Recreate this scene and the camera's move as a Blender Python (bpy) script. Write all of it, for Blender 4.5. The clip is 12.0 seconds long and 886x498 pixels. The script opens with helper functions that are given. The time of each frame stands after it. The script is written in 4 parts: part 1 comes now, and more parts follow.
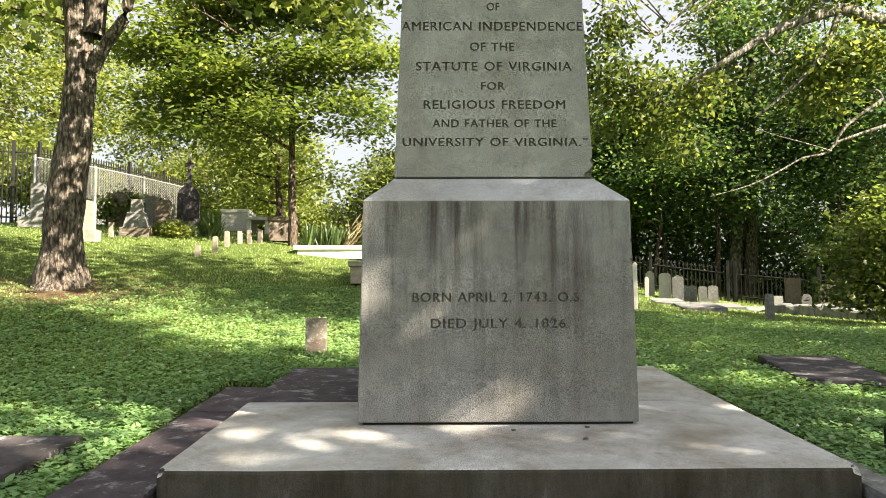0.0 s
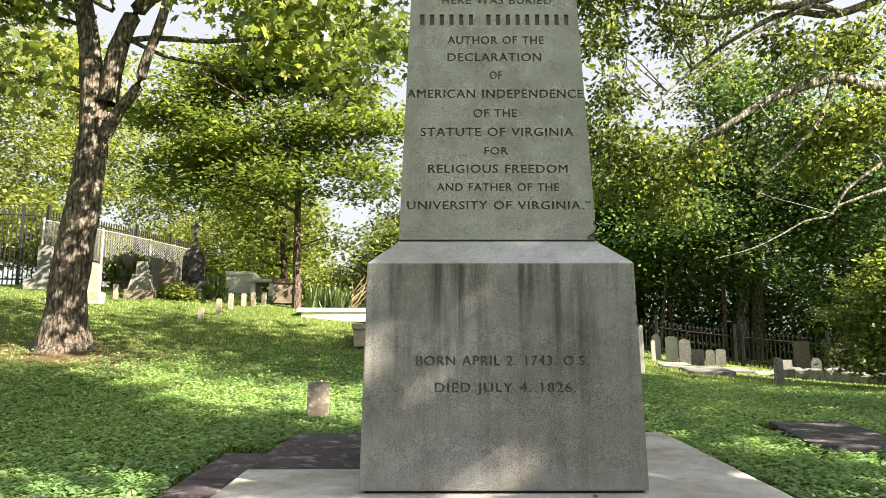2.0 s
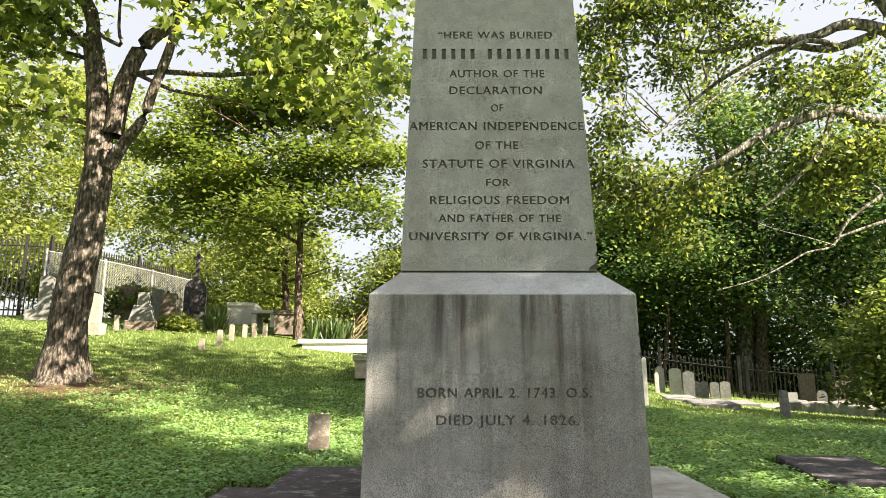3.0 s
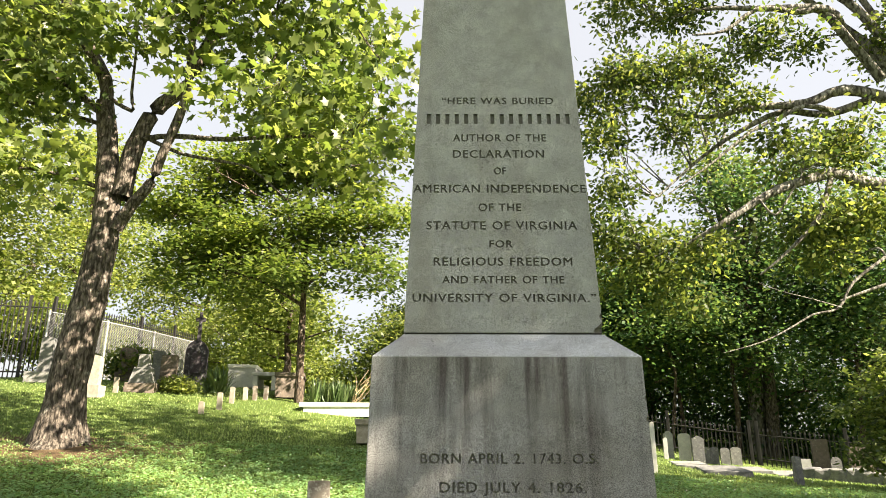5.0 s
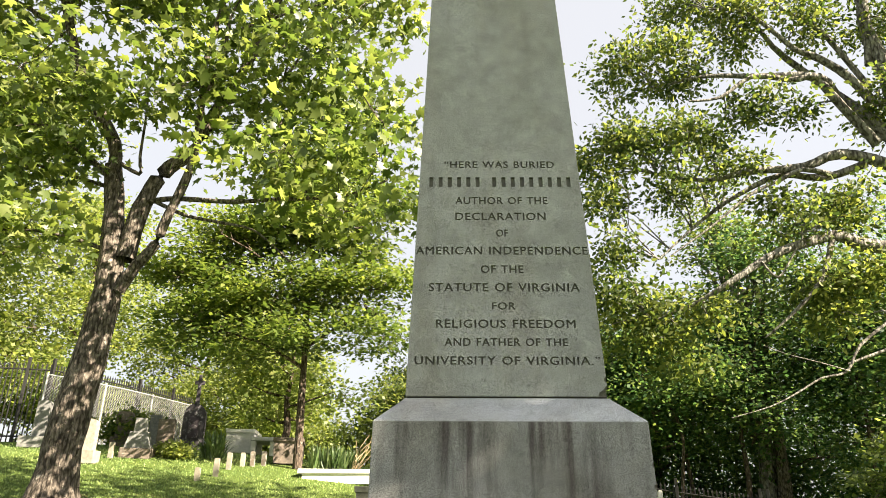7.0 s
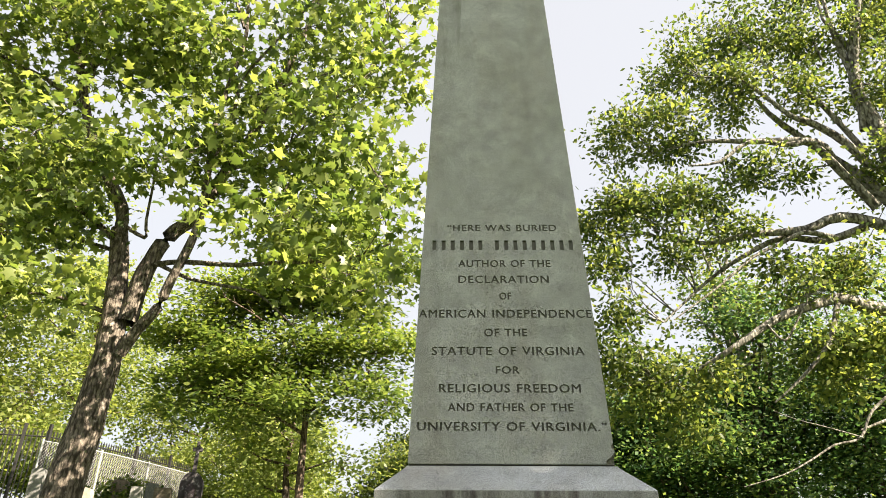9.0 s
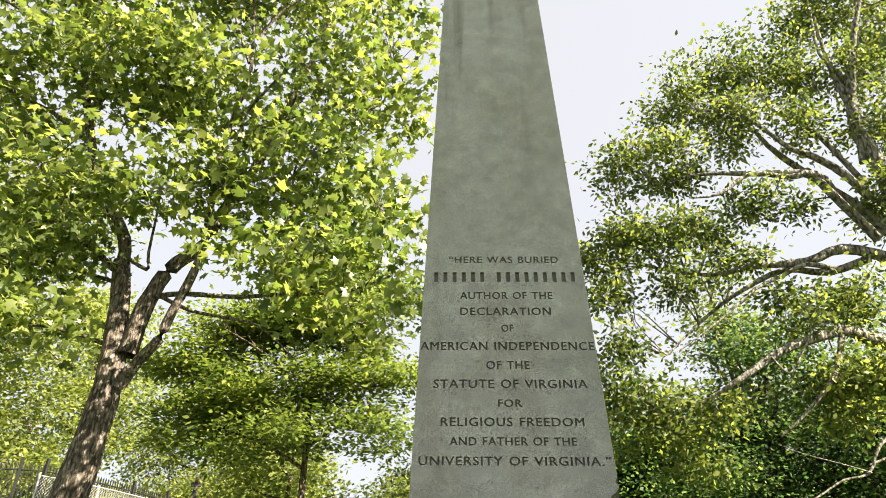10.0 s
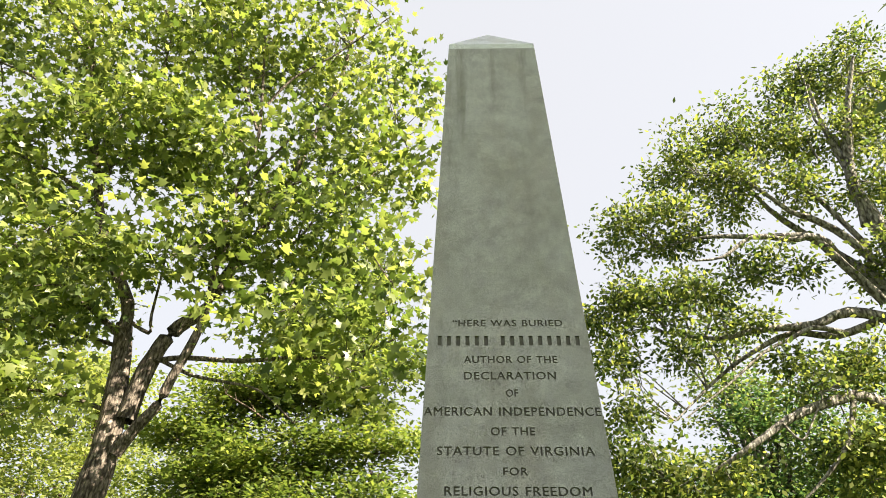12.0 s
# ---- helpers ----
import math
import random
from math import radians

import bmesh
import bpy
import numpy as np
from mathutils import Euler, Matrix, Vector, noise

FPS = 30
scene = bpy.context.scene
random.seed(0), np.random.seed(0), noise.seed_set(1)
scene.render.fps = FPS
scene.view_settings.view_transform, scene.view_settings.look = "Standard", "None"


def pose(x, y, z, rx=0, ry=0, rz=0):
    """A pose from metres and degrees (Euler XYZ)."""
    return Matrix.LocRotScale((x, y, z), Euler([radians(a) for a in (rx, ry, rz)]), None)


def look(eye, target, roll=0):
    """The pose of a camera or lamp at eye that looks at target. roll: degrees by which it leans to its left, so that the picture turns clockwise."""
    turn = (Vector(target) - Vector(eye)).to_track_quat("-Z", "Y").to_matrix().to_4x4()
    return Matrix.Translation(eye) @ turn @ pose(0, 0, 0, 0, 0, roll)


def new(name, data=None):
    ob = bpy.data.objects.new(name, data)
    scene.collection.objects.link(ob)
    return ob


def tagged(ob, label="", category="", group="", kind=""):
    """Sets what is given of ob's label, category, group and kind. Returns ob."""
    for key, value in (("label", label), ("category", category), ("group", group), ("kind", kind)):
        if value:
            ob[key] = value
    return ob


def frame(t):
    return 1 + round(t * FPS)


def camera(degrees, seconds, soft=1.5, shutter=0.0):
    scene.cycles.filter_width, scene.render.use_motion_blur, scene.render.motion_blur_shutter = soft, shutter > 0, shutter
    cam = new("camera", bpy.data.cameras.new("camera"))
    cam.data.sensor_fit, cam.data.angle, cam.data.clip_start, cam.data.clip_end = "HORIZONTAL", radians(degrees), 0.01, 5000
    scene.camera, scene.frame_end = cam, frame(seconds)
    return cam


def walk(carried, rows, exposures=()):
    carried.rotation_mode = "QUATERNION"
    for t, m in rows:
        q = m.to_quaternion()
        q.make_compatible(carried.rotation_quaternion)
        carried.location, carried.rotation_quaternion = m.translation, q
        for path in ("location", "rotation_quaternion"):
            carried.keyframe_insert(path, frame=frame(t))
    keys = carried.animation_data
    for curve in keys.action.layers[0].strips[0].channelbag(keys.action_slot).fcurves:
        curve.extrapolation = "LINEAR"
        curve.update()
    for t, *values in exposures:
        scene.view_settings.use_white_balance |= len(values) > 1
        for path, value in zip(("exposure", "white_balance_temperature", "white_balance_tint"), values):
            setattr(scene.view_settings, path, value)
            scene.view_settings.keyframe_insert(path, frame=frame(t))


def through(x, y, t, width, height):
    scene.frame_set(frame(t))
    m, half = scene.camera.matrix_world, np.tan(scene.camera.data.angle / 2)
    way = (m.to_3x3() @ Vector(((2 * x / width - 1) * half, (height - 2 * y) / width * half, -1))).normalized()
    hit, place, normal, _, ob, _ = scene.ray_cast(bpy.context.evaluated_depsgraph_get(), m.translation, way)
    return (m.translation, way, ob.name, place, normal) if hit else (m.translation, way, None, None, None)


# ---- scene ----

# ---- camera: a tripod-still eye that tilts up along the monument ----
cam = camera(67.35, 12.0, soft=0.45)
EYE = 0.929
ROWS = [
    (0, 3.375, 0.142, -0.521),
    (0.5, 4.711, 0.131, -0.431),
    (1, 6.054, 0.121, -0.351),
    (1.5, 7.412, 0.08, -0.271),
    (2, 8.755, 0.054, -0.178),
    (2.5, 10.095, 0.029, -0.094),
    (3, 11.43, -0.011, -0.029),
    (5, 16.713, -0.137, 0.253),
    (5.5, 18.038, -0.182, 0.302),
    (6, 19.341, -0.2, 0.361),
    (6.5, 20.687, -0.212, 0.424),
    (7, 22.035, -0.262, 0.427),
    (9, 27.455, -0.329, 0.683),
    (9.5, 28.831, -0.365, 0.763),
    (10, 30.195, -0.401, 0.819),
    (10.5, 31.559, -0.433, 0.896),
    (11, 32.923, -0.485, 0.95),
    (11.5, 34.271, -0.486, 1.028),
    (12, 35.629, -0.528, 1.092),
]
walk(cam, [(t, pose(0, 0, EYE, 90 + pitch, roll, yaw)) for t, pitch, roll, yaw in ROWS], exposures=((0.0, 2.44), (12.0, 2.44)))

# ---- light: a morning sun from the right and a little behind, bright hazy sky ----
SUN_AZ, SUN_EL = 116.0, 37.0          # compass from +y clockwise, height in degrees
world = bpy.data.worlds.new("world")
scene.world = world
world.use_nodes = True
wn = world.node_tree
sky = wn.nodes.new("ShaderNodeTexSky")
sky.sky_type, sky.sun_disc = "NISHITA", False
sky.sun_elevation, sky.sun_rotation = radians(SUN_EL), radians(SUN_AZ)
sky.dust_density, sky.air_density, sky.ozone_density = 4.0, 1.0, 1.0
haze = wn.nodes.new("ShaderNodeMix")          # thin bright morning haze over the blue
haze.data_type = "RGBA"
haze.inputs[0].default_value = 0.92
haze.inputs[7].default_value = (1.06, 1.042, 1.035, 1)
wn.links.new(sky.outputs[0], haze.inputs[6])
wn.links.new(haze.outputs[2], wn.nodes["Background"].inputs[0])
wn.nodes["Background"].inputs[1].default_value = 0.15
sun = new("sun", bpy.data.lights.new("sun", "SUN"))
sun.data.energy, sun.data.angle, sun.data.color = 5.0, radians(0.5), (1.0, 0.86, 0.66)
sd = Vector((math.sin(radians(SUN_AZ)) * math.cos(radians(SUN_EL)), math.cos(radians(SUN_AZ)) * math.cos(radians(SUN_EL)), math.sin(radians(SUN_EL))))
sun.matrix_world = look(sd * 60, (0, 0, 0))


# ---- materials ----
class Nodes:
    """A small builder for node materials."""

    def __init__(self, name):
        self.mat = bpy.data.materials.new(name)
        self.mat.use_nodes = True
        self.t = self.mat.node_tree
        self.bsdf = self.t.nodes["Principled BSDF"]
        self.out = self.t.nodes["Material Output"]

    def add(self, kind, **values):
        n = self.t.nodes.new(kind)
        for k, v in values.items():
            n.inputs[k].default_value = v
        return n

    def link(self, a, b):
        self.t.links.new(a, b)

    def coords(self, scale=(1, 1, 1), space="Object"):
        c, m = self.add("ShaderNodeTexCoord"), self.add("ShaderNodeMapping")
        m.inputs["Scale"].default_value = scale
        self.link(c.outputs[space], m.inputs[0])
        return m.outputs[0]

    def noise(self, co, scale, detail=4.0, rough=0.55):
        n = self.add("ShaderNodeTexNoise", Scale=scale, Detail=detail, Roughness=rough)
        self.link(co, n.inputs["Vector"])
        return n.outputs["Fac"]

    def ramp(self, fac, stops):
        r = self.add("ShaderNodeValToRGB")
        while len(r.color_ramp.elements) < len(stops):
            r.color_ramp.elements.new(0.5)
        for e, (p, col) in zip(r.color_ramp.elements, stops):
            e.position, e.color = p, (*col, 1) if len(col) == 3 else col
        self.link(fac, r.inputs[0])
        return r.outputs[0]

    def mix(self, fac, a, b, mode="MIX"):
        m = self.t.nodes.new("ShaderNodeMix")
        m.data_type, m.blend_type = "RGBA", mode
        for s, v in ((m.inputs[0], fac), (m.inputs[6], a), (m.inputs[7], b)):
            if isinstance(v, bpy.types.NodeSocket):
                self.link(v, s)
            else:
                s.default_value = v if isinstance(v, (int, float)) else (*v, 1)
        return m.outputs[2]

    def bump(self, height, strength=0.3, distance=0.01):
        b = self.add("ShaderNodeBump", Strength=strength, Distance=distance)
        self.link(height, b.inputs["Height"])
        self.link(b.outputs[0], self.bsdf.inputs["Normal"])

    def done(self, color, rough=0.8, metal=0.0, spec=0.3):
        if isinstance(color, bpy.types.NodeSocket):
            self.link(color, self.bsdf.inputs["Base Color"])
        else:
            self.bsdf.inputs["Base Color"].default_value = (*color, 1)
        self.bsdf.inputs["Roughness"].default_value = rough
        self.bsdf.inputs["Metallic"].default_value = metal
        self.bsdf.inputs["Specular IOR Level"].default_value = spec
        return self.mat


K0, K1 = (0, 0, 0), (1, 1, 1)


def granite(name, light, dark, speck, stain, streak=0.5, stain_at=0.55, algae=False, drip=None, drip_tint=(0.30, 0.25, 0.26)):
    """Coarse weathered granite: crystals, broad lichen patches, rain streaks (drip: heights between which they run)."""
    n = Nodes(name)
    co = n.coords()
    grain = n.noise(co, 205, 2, 0.75)
    coarse = n.noise(co, 45, 2, 0.6)
    base = n.mix(n.ramp(grain, ((0.34, K0), (0.60, K1))), dark, light)
    vo = n.add("ShaderNodeTexVoronoi", Scale=160.0)
    n.link(co, vo.inputs["Vector"])
    base = n.mix(n.ramp(vo.outputs["Distance"], ((0.12, (0.8, 0.8, 0.8)), (0.34, K0))), base, speck)
    broad = n.ramp(n.noise(co, 1.7, 6, 0.62), ((0.38, K0), (0.66, (0.85, 0.85, 0.85))))
    base = n.mix(broad, base, stain, "MULTIPLY")
    st = n.ramp(n.noise(n.coords((9, 9, 0.45)), 1.0, 5, 0.6), ((stain_at, K0), (stain_at + 0.14, (streak, streak, streak))))
    if drip:
        sep = n.add("ShaderNodeSeparateXYZ")
        n.link(co, sep.inputs[0])
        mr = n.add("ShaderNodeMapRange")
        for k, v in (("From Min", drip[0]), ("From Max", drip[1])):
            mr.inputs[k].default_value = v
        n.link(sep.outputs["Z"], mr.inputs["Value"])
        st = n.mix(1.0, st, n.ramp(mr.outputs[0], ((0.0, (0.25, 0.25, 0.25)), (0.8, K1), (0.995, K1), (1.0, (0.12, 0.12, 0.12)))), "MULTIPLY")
    base = n.mix(st, base, drip_tint, "MULTIPLY")
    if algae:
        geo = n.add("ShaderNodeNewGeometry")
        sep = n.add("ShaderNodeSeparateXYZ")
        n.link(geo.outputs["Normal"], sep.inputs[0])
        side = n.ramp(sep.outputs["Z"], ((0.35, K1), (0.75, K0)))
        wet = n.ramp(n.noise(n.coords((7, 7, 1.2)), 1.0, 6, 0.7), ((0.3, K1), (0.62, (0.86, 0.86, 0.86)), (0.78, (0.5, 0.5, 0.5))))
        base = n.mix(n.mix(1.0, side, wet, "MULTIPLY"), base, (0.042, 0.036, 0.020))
    rust = n.ramp(n.noise(n.coords((3.2, 3.2, 0.9)), 1.0, 6, 0.65), ((0.48, K0), (0.70, (0.75, 0.75, 0.75))))
    base = n.mix(rust, base, (0.87, 0.82, 0.76), "MULTIPLY")
    fine = n.ramp(n.noise(co, 9, 5, 0.7), ((0.3, (0.78, 0.78, 0.78)), (0.7, (1.15, 1.15, 1.13))))
    base = n.mix(1.0, base, fine, "MULTIPLY")
    if drip:                                 # skylight on the sloping top, painted in as a pale bluish multiply
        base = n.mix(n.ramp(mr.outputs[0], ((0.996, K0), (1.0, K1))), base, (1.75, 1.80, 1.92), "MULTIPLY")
    n.bump(n.mix(0.5, grain, coarse), 0.6, 0.005)
    return n.done(base, 0.82, 0, 0.25)


def stone(name, a, b, scale=14, lichen=(0.42, 0.43, 0.38), lichen_at=0.62, rough=0.85):
    """Plain old headstone or ledger stone with patches of lichen."""
    n = Nodes(name)
    co = n.coords()
    col = n.mix(n.ramp(n.noise(co, scale, 7, 0.7), ((0.34, K0), (0.66, K1))), a, b)
    col = n.mix(n.ramp(n.noise(co, scale * 1.3, 8, 0.75), ((lichen_at - 0.04, K0), (lichen_at + 0.04, (0.8, 0.8, 0.8)))), col, lichen)
    oi = n.add("ShaderNodeObjectInfo")
    col = n.mix(1.0, col, n.ramp(oi.outputs["Random"], ((0, (0.78, 0.78, 0.8)), (1, (1.12, 1.1, 1.05)))), "MULTIPLY")
    n.bump(n.noise(co, scale * 6, 6, 0.7), 0.5, 0.006)
    return n.done(col, rough, 0, 0.25)


def leaf_material(name, lo, mid, hi, through=0.42, gloss=0.42, spec=0.9):
    """Leaves that let light through, each a little different."""
    n = Nodes(name)
    geo = n.add("ShaderNodeNewGeometry")
    col = n.ramp(geo.outputs["Random Per Island"], ((0.0, lo), (0.5, mid), (1.0, hi)))
    big = n.noise(n.coords(), 0.5, 2, 0.5)
    col = n.mix(1.0, col, n.ramp(big, ((0.35, (0.75, 0.8, 0.75)), (0.65, (1.2, 1.15, 1.0)))), "MULTIPLY")
    n.done(col, gloss, 0, spec)
    tr = n.add("ShaderNodeBsdfTranslucent")
    n.link(n.mix(1.0, col, (1.3, 1.32, 0.78), "MULTIPLY"), tr.inputs["Color"])
    mx = n.add("ShaderNodeMixShader", Fac=through)
    n.link(n.bsdf.outputs[0], mx.inputs[1])
    n.link(tr.outputs[0], mx.inputs[2])
    n.link(mx.outputs[0], n.out.inputs[0])
    return n.mat


def bark_material(name, a, b, scale=7.0, pale=(0.36, 0.34, 0.30), pale_at=0.56):
    n = Nodes(name)
    co = n.coords((1, 1, 0.22))
    ridges = n.noise(co, scale * 3.2, 5, 0.7)
    col = n.mix(n.ramp(ridges, ((0.38, K0), (0.60, K1))), a, b)
    col = n.mix(n.ramp(n.noise(n.coords(), 8.5, 7, 0.72), ((pale_at, K0), (pale_at + 0.08, (0.75, 0.75, 0.75)))), col, pale)
    plate = n.add("ShaderNodeTexVoronoi", Scale=scale * 3.0)
    n.link(n.coords((1, 1, 0.35)), plate.inputs["Vector"])
    crack = n.ramp(plate.outputs["Distance"], ((0.45, K0), (0.75, (0.8, 0.8, 0.8))))
    col = n.mix(crack, col, (0.02, 0.016, 0.013))
    n.bump(n.mix(0.5, ridges, plate.outputs["Distance"]), 1.0, 0.05)
    return n.done(col, 0.9, 0, 0.15)


def plain(name, a, b, scale=20, rough=0.6, metal=0.0):
    n = Nodes(name)
    co = n.coords()
    f = n.noise(co, scale, 5, 0.6)
    n.bump(n.noise(co, scale * 5, 4, 0.6), 0.2, 0.003)
    return n.done(n.mix(f, a, b), rough, metal, 0.4)


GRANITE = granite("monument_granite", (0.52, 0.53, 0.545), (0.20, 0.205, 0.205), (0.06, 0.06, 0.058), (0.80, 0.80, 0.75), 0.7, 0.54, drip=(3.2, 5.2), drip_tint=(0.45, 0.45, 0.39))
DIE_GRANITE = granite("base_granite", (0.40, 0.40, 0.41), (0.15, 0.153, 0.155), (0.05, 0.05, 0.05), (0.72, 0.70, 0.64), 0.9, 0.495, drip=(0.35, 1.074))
JOINT = plain("joint_gap_shade", (0.02, 0.019, 0.016), (0.04, 0.037, 0.03), 40, 0.95)
# carved cuts: dirt plus the recess shade, both put into the colour
GRIME_SHADE = plain("letter_grime_shade", (0.075, 0.073, 0.065), (0.19, 0.185, 0.165), 60, 0.95)
PALE_GRIME_SHADE = plain("pale_letter_grime_shade", (0.10, 0.095, 0.085), (0.25, 0.24, 0.215), 60, 0.95)
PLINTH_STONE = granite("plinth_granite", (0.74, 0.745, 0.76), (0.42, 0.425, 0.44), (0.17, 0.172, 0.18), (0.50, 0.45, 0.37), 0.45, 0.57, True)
DARK_STONE = stone("brown_sandstone", (0.052, 0.042, 0.052), (0.12, 0.098, 0.112), 6, (0.34, 0.33, 0.345), 0.58)
SLATE = stone("dark_slate", (0.045, 0.041, 0.048), (0.10, 0.09, 0.10), 5, (0.38, 0.375, 0.385), 0.58)
GREY_STONE = stone("grey_headstone", (0.12, 0.124, 0.13), (0.245, 0.247, 0.25), 12, (0.42, 0.42, 0.39), 0.60)
FOOT_STONE = stone("footstone_stone", (0.125, 0.095, 0.078), (0.23, 0.22, 0.20), 9, (0.45, 0.45, 0.42), 0.56)
MARBLE = stone("pale_marble", (0.58, 0.58, 0.56), (0.74, 0.73, 0.70), 10, (0.45, 0.46, 0.42), 0.66)
TAN_STONE = stone("tan_footstone", (0.26, 0.235, 0.19), (0.42, 0.385, 0.325), 12, (0.5, 0.48, 0.42), 0.62)
PALE_GREY = stone("pale_grey_headstone", (0.33, 0.335, 0.345), (0.48, 0.48, 0.47), 12, (0.42, 0.42, 0.38), 0.62)
BROWN_STONE = stone("brown_headstone", (0.10, 0.085, 0.075), (0.20, 0.165, 0.14), 12, (0.40, 0.38, 0.34), 0.62)
IRON = plain("black_iron", (0.006, 0.006, 0.007), (0.016, 0.015, 0.015), 30, 0.6)
ZINC = plain("galvanised_wire", (0.36, 0.37, 0.38), (0.50, 0.50, 0.50), 30, 0.5, 0.6)
MAPLE_BARK = bark_material("maple_bark", (0.04, 0.034, 0.028), (0.22, 0.188, 0.16), 9.0, (0.38, 0.36, 0.32), 0.58)
OAK_BARK = bark_material("oak_bark", (0.10, 0.095, 0.085), (0.30, 0.285, 0.255), 5, (0.46, 0.45, 0.42), 0.54)
DARK_BARK = bark_material("dark_bark", (0.045, 0.034, 0.028), (0.15, 0.115, 0.09))
MAPLE_LEAF = leaf_material("maple_leaf", (0.055, 0.09, 0.026), (0.145, 0.195, 0.054), (0.29, 0.33, 0.12), 0.6, 0.38, 0.6)
DOG_LEAF = leaf_material("understory_leaf", (0.062, 0.105, 0.03), (0.125, 0.175, 0.045), (0.225, 0.265, 0.075), 0.52, 0.42, 0.5)
OAK_LEAF = leaf_material("oak_leaf", (0.036, 0.066, 0.026), (0.102, 0.140, 0.043), (0.24, 0.268, 0.085), 0.55, 0.5, 0.22)
PALE_LEAF = leaf_material("sunny_leaf", (0.10, 0.145, 0.042), (0.19, 0.235, 0.066), (0.30, 0.33, 0.115), 0.52, 0.5, 0.4)
WOOD_LEAF = leaf_material("woodland_leaf", (0.036, 0.082, 0.045), (0.080, 0.150, 0.066), (0.19, 0.25, 0.09), 0.52, 0.55, 0.2)
GRASS_LEAF = leaf_material("grass_blade", (0.18, 0.27, 0.10), (0.26, 0.36, 0.14), (0.35, 0.42, 0.18), 0.40, 0.55, 0.4)
CLOVER_LEAF = leaf_material("clover_leaf", (0.17, 0.32, 0.135), (0.25, 0.42, 0.19), (0.36, 0.50, 0.26), 0.42, 0.5, 0.5)
YUCCA_LEAF = leaf_material("sword_leaf", (0.06, 0.11, 0.04), (0.10, 0.16, 0.06), (0.18, 0.23, 0.10), 0.2)
FLOWER = plain("clover_flower", (0.70, 0.68, 0.60), (0.8, 0.78, 0.72), 30, 0.9)

n = Nodes("lawn_soil")
co = n.coords()
col = n.mix(n.noise(co, 0.8, 6, 0.6), (0.13, 0.20, 0.045), (0.19, 0.26, 0.065))
col = n.mix(n.ramp(n.noise(co, 45, 6, 0.75), ((0.42, K0), (0.62, K1))), (0.055, 0.08, 0.02), col)
col = n.mix(n.ramp(n.noise(co, 0.33, 5, 0.6), ((0.60, K0), (0.72, (0.7, 0.7, 0.7)))), col, (0.13, 0.095, 0.05))
far = n.add("ShaderNodeVectorMath")
far.operation = "DISTANCE"
far.inputs[1].default_value = (-5.1, 9.1, 1.0)
n.link(co, far.inputs[0])
worn = n.add("ShaderNodeMath")
worn.operation = "SUBTRACT"
n.link(n.noise(co, 1.6, 5, 0.6), worn.inputs[0])
reach = n.add("ShaderNodeMath")
reach.operation, reach.inputs[1].default_value = "MULTIPLY", 0.16
n.link(far.outputs["Value"], reach.inputs[0])
n.link(reach.outputs[0], worn.inputs[1])
col = n.mix(n.ramp(worn.outputs[0], ((0.22, K0), (0.32, K1))), col, (0.15, 0.105, 0.062))
n.bump(n.noise(co, 60, 6, 0.8), 1.0, 0.04)
LAWN = n.done(col, 0.95, 0, 0.1)


# ---- geometry helpers ----
def mesh_np(name, verts, faces, mat, smooth=False):
    """A mesh from arrays: verts (n,3), faces (m,3) or (m,4)."""
    me = bpy.data.meshes.new(name)
    verts, faces = np.asarray(verts, np.float32), np.asarray(faces, np.int32)
    k = faces.shape[1]
    me.vertices.add(len(verts))
    me.vertices.foreach_set("co", verts.ravel())
    me.loops.add(faces.size)
    me.loops.foreach_set("vertex_index", faces.ravel())
    me.polygons.add(len(faces))
    me.polygons.foreach_set("loop_start", np.arange(0, faces.size, k, dtype=np.int32))
    if smooth:
        me.polygons.foreach_set("use_smooth", np.ones(len(faces), bool))
    me.update(calc_edges=True)
    me.materials.append(mat)
    return me


def part(name, data, mat, parent, label="", at=None):
    """One mesh object under a thing (or at top level where parent is None)."""
    if isinstance(data, bmesh.types.BMesh):
        me = bpy.data.meshes.new(name)
        data.to_mesh(me)
        data.free()
        me.materials.append(mat)
        data = me
    ob = new(name, data)
    if parent is not None:
        ob.parent = parent
    if at is not None:
        ob.matrix_basis = at
    return tagged(ob, label)


def thing(name, x, y, z, label, category, group="", turn=0.0):
    e = new(name)
    e.empty_display_size = 0.2
    e.matrix_basis = pose(x, y, z, 0, 0, turn)
    return tagged(e, label, category, group)


def block(x0, x1, y0, y1, z0, z1, bevel=0.012, cuts=0, rough=0.0, seed=1, taper=0.0, slope=0.0):
    """A dressed stone block, with worn edges; slope tilts its top and bottom along y."""
    bm = bmesh.new()
    bmesh.ops.create_cube(bm, size=1)
    for v in bm.verts:
        top = v.co.z > 0
        k = 1 - taper if top else 1
        cx, cy = (x0 + x1) / 2, (y0 + y1) / 2
        v.co = Vector((cx + v.co.x * (x1 - x0) * k, cy + v.co.y * (y1 - y0) * k, z1 if top else z0))
    if bevel:
        bmesh.ops.bevel(bm, geom=bm.edges[:], offset=bevel, segments=2, affect="EDGES", profile=0.6)
    if cuts:
        bmesh.ops.subdivide_edges(bm, edges=[e for e in bm.edges if e.calc_length() > 0.1], cuts=cuts, use_grid_fill=True)
    if rough:
        for v in bm.verts:
            v.co += noise.noise_vector(v.co * 5 + Vector((seed, seed * 2, 0))) * rough + noise.noise_vector(v.co * 19) * rough * 0.5
    if slope:
        for v in bm.verts:
            v.co.z += slope * v.co.y
    return bm


